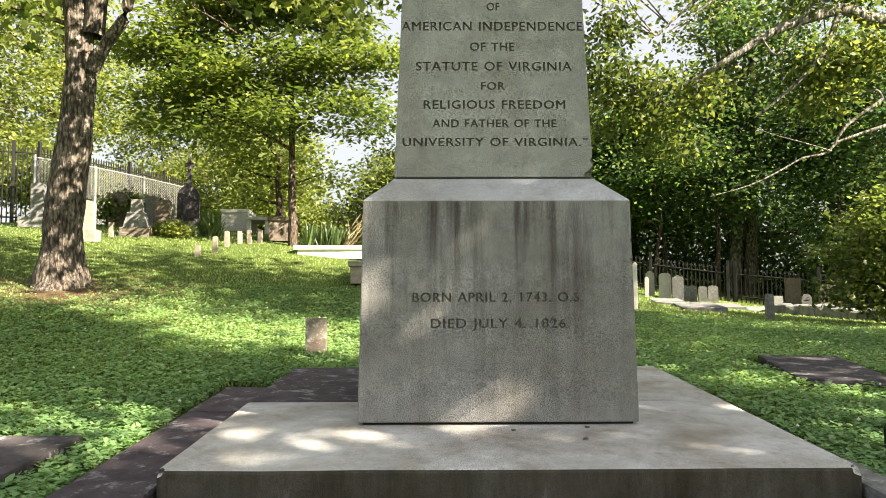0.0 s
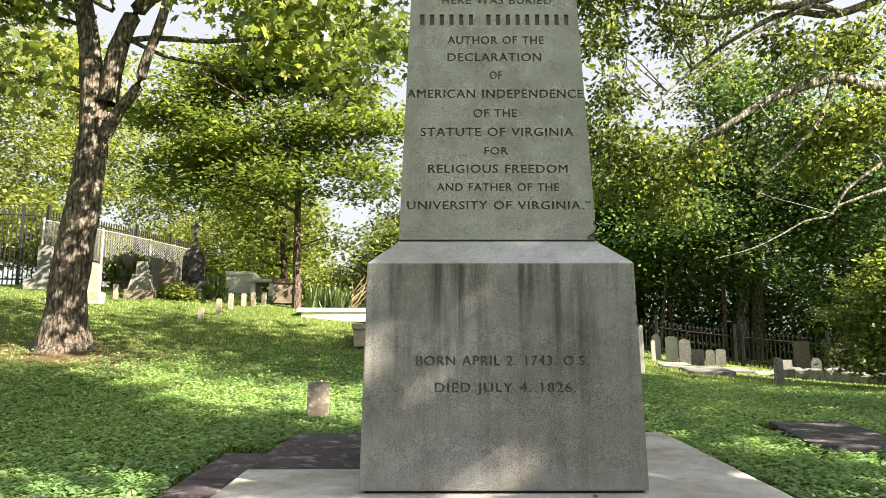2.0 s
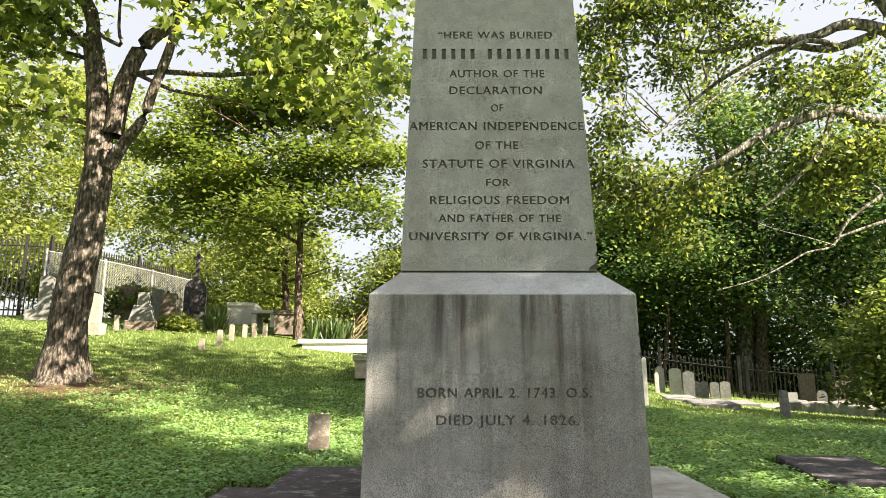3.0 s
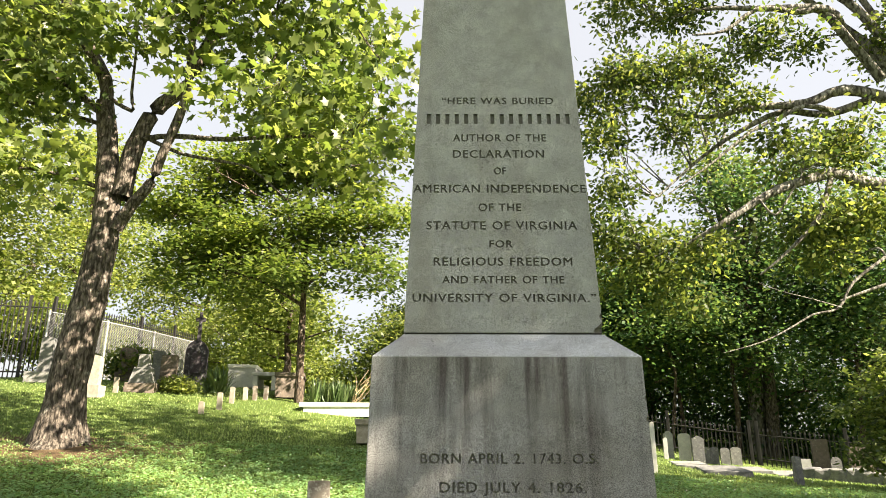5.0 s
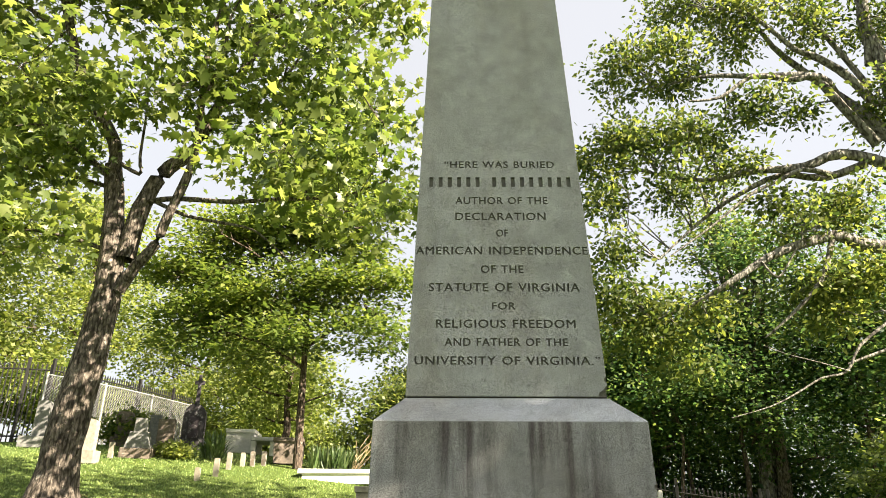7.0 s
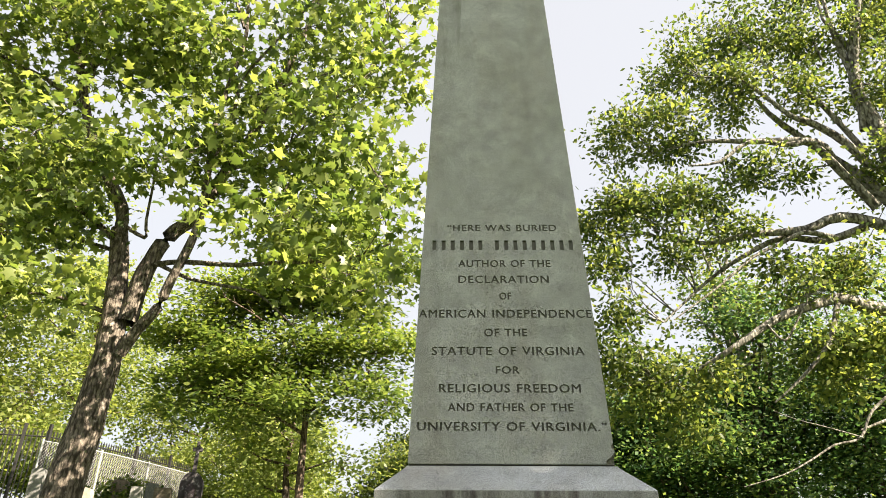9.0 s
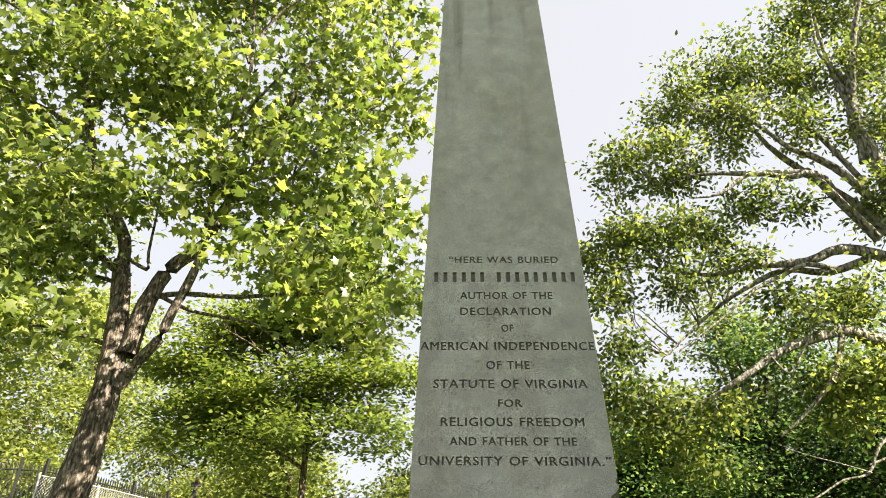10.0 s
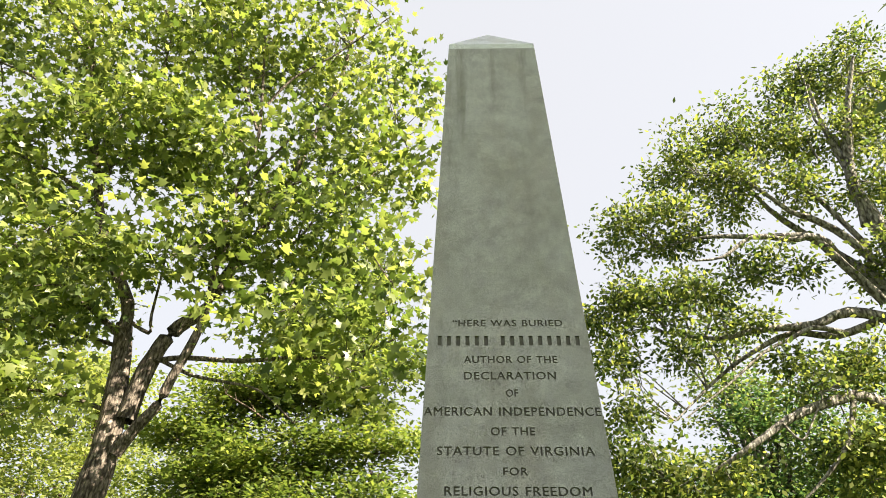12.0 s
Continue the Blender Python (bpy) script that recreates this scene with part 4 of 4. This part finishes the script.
oak_limbs.append(([(7.07, 14.1, 6.33), (7.38, 14.1, 5.96), (7.78, 14.1, 6.46), (8.11, 14.1, 6.92)], 0.03, 0.02))
oak_limbs.append(([(9.48, 14.5, 8.76), (8.69, 14.46, 8.9), (8.03, 14.42, 8.57), (7.24, 14.38, 8.17), (6.24, 14.34, 7.36), (5.09, 14.3, 6.54)], 0.07, 0.015))
oak_limbs.append(([(9.19, 13.4, 4.79), (8.39, 13.37, 4.23), (7.99, 13.33, 3.69), (7.44, 13.3, 3.55), (6.92, 13.27, 3.27), (6.3, 13.23, 2.98), (5.48, 13.2, 2.75)], 0.034, 0.008))
oak_limbs.append(([(8.03, 13.3, 3.69), (7.47, 13.27, 3.85), (6.79, 13.23, 4.02), (6.34, 13.2, 4.19)], 0.015, 0.005))
oak_crown = []
oak_crown += [(4.71, 15.00, 12.27, 0.76, 1.30, 0.65, 19), (6.41, 15.00, 14.60, 0.88, 1.30, 0.75, 26), (6.09, 15.00, 12.46, 1.04, 1.30, 0.88, 36), (8.46, 15.00, 16.14, 1.06, 1.30, 0.90, 38), (8.05, 14.80, 13.64, 1.06, 1.30, 0.90, 38), (11.19, 14.60, 17.89, 1.01, 1.30, 0.85, 34)]
oak_crown += [(12.87, 14.60, 18.56, 1.11, 1.30, 0.95, 42), (13.14, 14.50, 16.69, 1.06, 1.30, 0.90, 37), (9.87, 14.60, 15.48, 0.94, 1.30, 0.80, 30), (11.52, 14.40, 15.38, 0.84, 1.30, 0.72, 24), (11.62, 14.20, 13.20, 0.94, 1.30, 0.80, 30), (9.71, 14.20, 13.00, 0.70, 1.30, 0.60, 16)]
oak_crown += [(5.09, 15.00, 10.30, 0.89, 1.10, 0.63, 27), (4.07, 15.20, 9.65, 0.88, 1.10, 0.62, 26), (6.31, 14.80, 10.09, 0.73, 1.10, 0.51, 18), (7.89, 14.60, 10.83, 0.74, 1.10, 0.52, 18), (3.75, 15.20, 8.35, 0.63, 1.10, 0.44, 13), (5.33, 14.80, 8.77, 0.63, 1.10, 0.44, 13)]
oak_crown += [(7.16, 14.60, 9.14, 0.56, 1.10, 0.39, 10), (9.17, 14.40, 10.51, 0.51, 1.10, 0.36, 6), (8.22, 14.60, 8.06, 0.61, 1.10, 0.42, 12), (9.68, 14.60, 8.06, 0.81, 1.10, 0.56, 22), (10.77, 14.00, 10.76, 0.65, 1.10, 0.45, 14)]
oak_crown += [(4.14, 15.00, 7.09, 0.60, 1.00, 0.39, 12), (3.83, 15.20, 6.08, 0.65, 1.00, 0.42, 14), (4.63, 15.00, 5.44, 0.69, 1.00, 0.45, 16), (5.90, 14.80, 5.33, 0.61, 1.00, 0.40, 12)]
oak_crown += [(8.11, 14.40, 7.12, 0.51, 1.00, 0.33, 6), (8.41, 14.80, 5.95, 0.75, 1.00, 0.49, 19), (9.31, 14.60, 6.14, 0.75, 1.00, 0.49, 19)]
oak_crown += [(4.06, 15.20, 5.65, 0.61, 1.00, 0.36, 11), (4.86, 15.00, 4.77, 0.66, 1.00, 0.39, 12), (5.32, 15.00, 4.10, 0.58, 1.00, 0.35, 8), (3.64, 15.40, 4.87, 0.47, 1.00, 0.28, 6), (9.53, 14.60, 5.88, 0.78, 1.00, 0.47, 18)]
oak_crown += [(8.48, 14.80, 5.12, 0.65, 1.00, 0.39, 10)]
oak_crown += [(13.23, 14.50, 14.09, 1.47, 1.40, 1.32, 30), (11.97, 14.50, 10.22, 1.30, 1.40, 1.17, 23), (15.14, 14.50, 17.99, 1.46, 1.40, 1.31, 29)]
grow("oak_tree", "large old oak with long sweeping grey limbs and dense leaves", (12.6, 14.6, -0.15), oak_limbs, oak_crown,
     OVAL, OAK_LEAF, OAK_BARK, 0.15, 58, 0.28, 13, 0.35, 0.1, gaps=0.64, flat=0.6, twig_r=1.2)


def wild(seed, x, y, h, r, trunk_r, mat, bark, label, size=0.2, clumps=260, per=44, low=0.35, up=0.6, name="woodland_tree", group="trees round the graveyard", clump=0.5, squash=1.0):
    """A tree of the background: leaning trunk, forking limbs, uneven crown."""
    rng = np.random.RandomState(seed)
    z = gz(x, y) - 0.1
    top = np.array((x + rng.normal() * 0.5, y + rng.normal() * 0.5, z + h * 0.93))
    mid = np.array((x + rng.normal() * 0.25, y + rng.normal() * 0.25, z + h * 0.45))
    limbs = [([(x, y, z), tuple((np.array((x, y, z)) + mid) / 2 + rng.normal(size=3) * 0.08), tuple(mid), tuple((mid + top) / 2 + rng.normal(size=3) * 0.2), tuple(top)], trunk_r, trunk_r * 0.15)]
    blobs = []
    for k in range(9):
        f = low + (0.98 - low) * (k + rng.rand()) / 9
        a = rng.rand() * 2 * math.pi
        reach = r * (0.45 + 0.5 * math.sin(min(1, (f - low) / (1 - low) + 0.25) * math.pi)) * (0.6 + 0.4 * rng.rand())
        s = np.array((x, y, z)) * (1 - f * 0.85) + top * f * 0.85
        e = np.array((x + math.cos(a) * reach, y + math.sin(a) * reach, z + h * f))
        limbs.append(([tuple(s), tuple(s * 0.5 + e * 0.5 + rng.normal(size=3) * 0.15), tuple(e)], trunk_r * 0.35, 0.02))
        q = r * (0.38 + 0.25 * rng.rand())
        blobs.append((*e, q, q, q * 0.75 * squash, clumps // 11))
    blobs.append((x, y, z + h * (low + 1) / 2, r * 0.7, r * 0.7, h * (1 - low) * 0.45, clumps // 5))
    return grow(name, label, (x, y, z), limbs, blobs, KITE, mat, bark, size, per, clump, seed, up, 0.2, 8, True, group, gaps=0.45)


FAR = "leafy tree with sunlit yellow-green foliage behind the fence"
DARKW = "tall dark green woodland tree behind the iron fence"
for k, (x, y, h, r) in enumerate(((-20.5, 26, 12, 4.5), (-17.0, 30, 12, 4.2), (-13.5, 36, 11.5, 4.0), (-26, 24, 13, 5))):
    wild(40 + k, x, y, h, r, 0.2, PALE_LEAF, DARK_BARK, FAR, 0.21, 300, 62, 0.12)
for k, (x, y, h, r) in enumerate(((-9.6, 33, 6.5, 3.2), (-7.6, 31, 4.2, 2.0), (-12, 42, 9, 4))):
    wild(50 + k, x, y, h, r, 0.15, PALE_LEAF, DARK_BARK, "low bright yellow-green tree behind the gravestones", 0.155, 190, 84, 0.14)
for k, (x, y, h, r) in enumerate(((-1.4, 33, 5.2, 2.4), (0.5, 34, 8.5, 3.6), (3.4, 33, 9.5, 3.8))):
    wild(60 + k, x, y, h, r, 0.2, OAK_LEAF, DARK_BARK, "mid green tree beyond the graveyard", 0.18, 260, 60, 0.08)
for k, (x, y, h, r) in enumerate(((5.2, 25.5, 6.0, 2.6), (8.0, 26.5, 6.6, 2.8), (11.2, 24, 8, 3.2), (14.5, 22.5, 10, 3.6), (17.5, 19.5, 11, 3.6), (9.6, 32, 7, 3.4), (14, 31, 9, 4.0), (19.5, 27, 13, 4.5), (23, 21, 15, 4.5), (5.4, 37, 7.5, 3.5))):
    wild(70 + k, x, y, h, r, 0.17, WOOD_LEAF, DARK_BARK, DARKW, 0.155, 230, 58, 0.24, 0.6, clump=0.5)
wild(85, 10.6, 23.7, 14.5, 2.0, 0.3, OAK_LEAF, OAK_BARK, "tall straight old trunk with sparse foliage", 0.18, 90, 34, 0.55)
wild(86, 10.9, 23.2, 11, 2.4, 0.26, WOOD_LEAF, MAPLE_BARK, "reddish woodland trunk behind the iron fence", 0.2, 130, 40, 0.5)
for k, (x, y, h, r, w) in enumerate(((7.2, 22.2, 6.5, 1.7, 0.07), (9.4, 22.4, 7.5, 2.0, 0.10), (12.4, 20.9, 8.5, 2.2, 0.09), (5.6, 23.3, 6.0, 1.8, 0.06), (8.3, 24.0, 7.0, 2.2, 0.08), (13.9, 21.6, 8.0, 2.2, 0.10))):
    wild(100 + k, x, y, h, r, w, WOOD_LEAF, DARK_BARK, "slender young woodland tree with a bare lower trunk", 0.15, 110, 64, 0.42, 0.65)
for k, (x, y, h, r) in enumerate(((-17.5, 22.5, 15, 4.2), (-23.5, 18.5, 15, 4.5))):
    wild(110 + k, x, y, h, r, 0.24, PALE_LEAF, DARK_BARK, "tall leafy green tree behind the maple", 0.2, 330, 60, 0.35)
# unseen trees off to the right, added to cast shade on the plot
def shade_tree(seed, x, y, top, r, clumps, boughs=(), clump=0.5):
    """A full-crowned tree out of view, added to block the sun."""
    z = gz(x, y) - 0.1
    mid = z + top * 0.55
    limbs = [([(x, y, z), (x + 0.1, y, z + top * 0.3), (x, y + 0.1, mid), (x + 0.2, y, z + top * 0.9)], 0.34, 0.05)]
    for k in range(7):
        a = k * 0.9 + 0.3
        limbs.append(([(x, y, z + top * (0.25 + 0.07 * k)), (x + math.cos(a) * r * 0.4, y + math.sin(a) * r * 0.4, z + top * (0.34 + 0.075 * k)), (x + math.cos(a) * r * 0.8, y + math.sin(a) * r * 0.8, z + top * (0.38 + 0.08 * k))], 0.12, 0.02))
    blobs = boughs or ((x, y, z + top * 0.62, r, r, top * 0.40, clumps),)
    return grow("woodland_tree", "tall leafy tree out of view, added to cast shade", (x, y, z), limbs, blobs, KITE, MAPLE_LEAF, MAPLE_BARK, 0.30, 32, clump, seed, 0.5, 0.0, 10, True, "trees round the graveyard", gaps=0.42)


# this crown is split into boughs so sun patches reach the monument base
shade_tree(91, 9.1, -0.8, 15.5, 2.0, 0, ((9.1, -0.7, 12.25, 2.0, 1.8, 2.5, 125), (9.1, -0.1, 7.9, 2.0, 0.72, 1.4, 62), (9.1, -2.75, 7.3, 1.5, 0.65, 2.4, 84), (9.1, -1.55, 6.9, 1.6, 0.5, 0.7, 34)), 0.28)
shade_tree(96, 9.6, 4.8, 15.0, 2.6, 70)
shade_tree(97, 11.0, 1.9, 9.5, 1.7, 55)
shade_tree(98, 15.2, 6.0, 13.0, 2.6, 60)
shade_tree(92, 9.8, -4.2, 11.0, 2.6, 50)
shade_tree(93, 14.5, 3.0, 18.5, 2.5, 160)
# trees that close the place behind the path
for k, (x, y, h, r) in enumerate(((-10, -15, 8, 4), (0, -24, 9, 4), (-18, -4, 9, 4))):
    wild(95 + k, x, y, h, r, 0.3, WOOD_LEAF, DARK_BARK, "large leafy tree at the edge of the graveyard", 0.5, 160, 18, 0.15)


def thicket(name, boxes, mat, size, n, label, seed):
    """Uncountable undergrowth and far foliage in clumps: (x0, y0, x1, y1, low, high, depth) bands."""
    rng = np.random.RandomState(seed)
    out = []
    for x0, y0, x1, y1, lo, hi, deep in boxes:
        k = int(n * math.hypot(x1 - x0, y1 - y0))
        f = rng.rand(k)
        x, y = x0 + (x1 - x0) * f + rng.normal(size=k) * deep * 0.3, y0 + (y1 - y0) * f + rng.rand(k) * deep
        top = hi * (0.55 + 0.45 * np.array([noise.noise((a * 0.35, b * 0.35, seed)) + 0.5 for a, b in zip(x, y)]))
        z = ground_z(x, y) + lo + (top - lo) * rng.rand(k) ** 1.2
        out.append(np.stack([x, y, z], 1))
    C = np.concatenate(out)
    off = rng.normal(size=(len(C) * 26, 3)) * np.array((0.42, 0.42, 0.25))
    V, F = leaves(rng, KITE, np.repeat(C, 26, 0) + off, size, 0.5, off)
    return tagged(new(name, mesh_np(name, V, F, mat)), label, "undergrowth", kind="stuff")


thicket("woodland_thicket", ((2.0, 25.5, 9.0, 24.5, 0.1, 3.0, 2.5), (9.0, 24.0, 17.0, 21.5, 0.1, 3.2, 2.5), (1.0, 36, 14, 35, 0, 7, 4), (13, 33, 26, 24, 0, 8, 4), (17, 19, 22, 10, 0, 5, 2)), WOOD_LEAF, 0.17, 60, "dense dark woodland undergrowth behind the iron fence", 3)
thicket("sunny_thicket", ((-24, 28, -13, 34, 1.4, 4.2, 2.5), (-13, 33, -2, 31, 0.0, 2.3, 3), (-3, 34, 2, 34, 0, 2.8, 3)), PALE_LEAF, 0.18, 72, "sunlit yellow-green undergrowth beyond the gravestones", 4)


def shrub(x, y, z0, blobs, mat, label, seed, size=0.12, per=46, clump=0.2, shape=KITE, up=0.6):
    b = (x, y, gz(x, y) - 0.03)
    limbs = [([b, (x + (bx - x) * 0.5, y + (by - y) * 0.5, b[2] * 0.5 + bz * 0.5), (bx, by, bz)], 0.03, 0.008) for bx, by, bz, *_ in blobs]
    return grow("shrub", label, b, limbs, blobs, shape, mat, DARK_BARK, size, per, clump, seed, up, 0.2, 6, True, "shrubs", "shrub")


shrub(7.75, 11.2, 0, ((7.7, 11.2, 1.5, 1.0, 0.8, 0.9, 110), (7.3, 11.0, 0.9, 0.8, 0.6, 0.5, 60), (8.2, 11.3, 2.2, 0.8, 0.8, 0.6, 70)), MAPLE_LEAF, "dense bright green shrub by the stone kerb", 31, 0.10, 60, 0.17)
shrub(-9.0, 19.2, 0, ((-9.0, 19.2, 3.25, 0.65, 0.5, 0.45, 60), (-8.7, 19.3, 2.9, 0.6, 0.5, 0.3, 40)), OAK_LEAF, "rounded dark green shrub before the chain-link fence", 32)
shrub(-6.3, 16.3, 0, ((-6.3, 16.3, 2.35, 0.42, 0.35, 0.2, 46),), PALE_LEAF, "low yellow-green shrub among the gravestones", 33, 0.09, 50, 0.12)


def sword_plant(name, x, y, n, l, label, seed, spread=0.9):
    """A clump of long pointed leaves from one root."""
    rng = np.random.RandomState(seed)
    b = np.array((x, y, gz(x, y)))
    V, F = [], []
    for k in range(n):
        a, tilt = rng.rand() * 6.283, spread * rng.rand() ** 0.7
        d = np.array((math.cos(a) * math.sin(tilt), math.sin(a) * math.sin(tilt), math.cos(tilt)))
        s = np.array((-math.sin(a), math.cos(a), 0)) * 0.022
        q = l * (0.6 + 0.5 * rng.rand())
        root = rng.normal(size=3) * np.array((0.09, 0.09, 0))
        m = root + d * q * 0.6
        tip = root + d * q + np.array((0, 0, -0.22 * q * math.sin(tilt)))
        o = len(V)
        V += [root - s, root + s, m + s, m - s, tip + s * 0.1, tip - s * 0.1]
        F += [(o, o + 1, o + 2, o + 3), (o + 3, o + 2, o + 4, o + 5)]
    t = tagged(new(name, mesh_np(name, np.array(V), np.array(F), YUCCA_LEAF)), label, "plant")
    t.location = b
    return t


sword_plant("yucca", -5.75, 16.9, 110, 0.75, "green yucca with stiff sword-shaped leaves", 1)
for k, (x, y) in enumerate(((-3.25, 17.3), (-2.95, 17.5), (-2.7, 17.3), (-2.45, 17.6))):
    sword_plant("iris_clump", x, y, 70, 0.66, "clump of upright pale green iris leaves", 5 + k, 0.5)

wild(87, -6.0, 24.5, 4.6, 2.3, 0.17, PALE_LEAF, DARK_BARK, "low gnarled tree with dark forking limbs behind the tombs", 0.2, 150, 44, 0.35)

# a dry fallen bough leaning among the irises
dry = plain("dry_wood", (0.30, 0.22, 0.13), (0.46, 0.36, 0.22), 30, 0.9)
fallen = thing("fallen_branch", -2.32, 16.8, gz(-2.32, 16.8), "dry brown fallen branch with dead twigs", "branch")
rng = np.random.RandomState(9)
for k in range(9):
    e = np.array((0.5 + 0.16 * rng.normal(), 0.1 * rng.normal(), 0.85 + 0.14 * rng.normal()))
    q = np.array((0.04 * rng.normal(), 0.04 * rng.normal(), 0.02))
    part("stem", mesh_np("stem", *tube([q, (q + e) / 2 + rng.normal(size=3) * 0.05, e], [0.016, 0.012, 0.006], 5), dry, True), dry, fallen)

stake = part("iron_stake", block(-0.014, 0.014, -0.014, 0.014, -0.05, 0.13, 0.004), IRON, None, "", pose(2.06, 3.06, gz(2.06, 3.06)))
tagged(stake, "short dark iron stake in the grass", "stake")

# broad-leaved weeds along the ledgers
rng = np.random.RandomState(21)
leaf_mesh = mesh_np("leaf", *OVAL, CLOVER_LEAF)
for x, y, k, q in ((-1.54, 2.55, 30, 0.05), (-1.50, 2.95, 22, 0.042), (-1.53, 2.2, 26, 0.05), (-1.49, 3.3, 16, 0.038), (-1.60, 3.28, 14, 0.038), (-1.50, 1.95, 20, 0.05)):
    weed = thing("broadleaf_weed", x, y, gz(x, y), "low broad-leaved green weed beside the ledger", "plant", "weeds")
    for _ in range(k):
        dx, dy, dz = rng.normal(size=3) * np.array((0.05, 0.11, 0.012))
        m = pose(dx, dy, 0.055 + dz, rng.uniform(-25, 35), rng.uniform(-30, 30), rng.uniform(0, 360))
        part("leaf", leaf_mesh, CLOVER_LEAF, weed, "", m @ Matrix.Scale(q * rng.uniform(0.7, 1.3), 4))

# ---- lawn cover ----
rng = np.random.RandomState(77)
STONES = ((-1.06, 1.62, 2.15, 4.98), (-1.425, -1.04, 1.4, 4.54), (1.6, 1.74, 1.5, 4.4), (-2.62, -1.655, 1.3, 3.17), (2.6, 3.35, 4.5, 5.75))


def lawn_points(n, r0, r1, spread=42, wide=0.25):
    """Scattered places on the lawn, denser towards the near edge, off the stones."""
    r = np.exp(rng.uniform(np.log(r0), np.log(r1), n))
    a = np.radians(np.where(rng.rand(n) < wide, rng.uniform(-180, 180, n), rng.uniform(-spread, spread, n)))
    x, y = r * np.sin(a), r * np.cos(a)
    ok = np.ones(n, bool)
    for x0, x1, y0, y1 in STONES:
        ok &= ~((x > x0) & (x < x1) & (y > y0) & (y < y1))
    ok &= np.hypot(x + 5.1, y - 9.1) > 0.35 + 1.1 * rng.rand(n) ** 2
    x, y = x[ok], y[ok]
    return np.stack([x, y, ground_z(x, y)], 1), r[ok]


P, r = lawn_points(400000, 0.8, 21, 46, 0.22)
n = len(P)
ang = rng.uniform(0, 6.283, n)
hgt = 0.018 + 0.034 * rng.rand(n) ** 1.5
wid = 0.0022 + 0.0006 * r
side = np.stack([np.cos(ang), np.sin(ang), np.zeros(n)], 1) * wid[:, None]
bend = np.stack([np.cos(ang + 1.2), np.sin(ang + 1.2), np.zeros(n)], 1) * (hgt * rng.uniform(0.2, 1.3, n))[:, None]
tip = P + bend + np.array((0, 0, 1)) * hgt[:, None]
V = np.stack([P - side, P + side, tip], 1).reshape(-1, 3)
F = np.arange(n * 3).reshape(-1, 3)
tagged(new("grass", mesh_np("grass", V, F, GRASS_LEAF)), "short uneven green lawn grass", "grass", kind="stuff")

P, r = lawn_points(130000, 1.0, 11, 46, 0.22)
n = len(P)
P = P + np.stack([np.zeros(n), np.zeros(n), 0.025 + 0.030 * rng.rand(n)], 1)
sets = []
for k in range(3):
    a = np.arange(n) * 2.399 + k * 2.094
    d = np.stack([np.cos(a), np.sin(a), 1.0 * (rng.rand(n) - 0.42)], 1)
    w = np.stack([-np.sin(a), np.cos(a), 0.25 * (rng.rand(n) - 0.5)], 1)
    q = ((0.013 + 0.015 * rng.rand(n)) * (1 + 0.05 * r))[:, None]
    v = np.stack([P, P + (d * 0.75 + w * 0.5) * q, P + d * q, P + (d * 0.75 - w * 0.5) * q], 1).reshape(-1, 3)
    b = np.arange(n)[:, None] * 4
    sets.append((v, np.concatenate([b + np.array((0, 1, 2)), b + np.array((0, 2, 3))])))
tagged(new("clover", mesh_np("clover", *join(sets), CLOVER_LEAF)), "low clover leaves spread through the lawn", "clover", kind="stuff")

P, r = lawn_points(140, 3, 13)
oct_v = np.array(((1, 0, 0), (-1, 0, 0), (0, 1, 0), (0, -1, 0), (0, 0, 1), (0, 0, -1))) * 0.011
oct_f = np.array(((0, 2, 4), (2, 1, 4), (1, 3, 4), (3, 0, 4), (2, 0, 5), (1, 2, 5), (3, 1, 5), (0, 3, 5)))
V = (P + (0, 0, 0.075))[:, None, :] + oct_v[None]
F = oct_f[None] + (np.arange(len(P)) * 6)[:, None, None]
tagged(new("clover_flowers", mesh_np("clover_flowers", V.reshape(-1, 3), F.reshape(-1, 3), FLOWER)), "small white clover flower heads in the lawn", "flowers", kind="stuff")
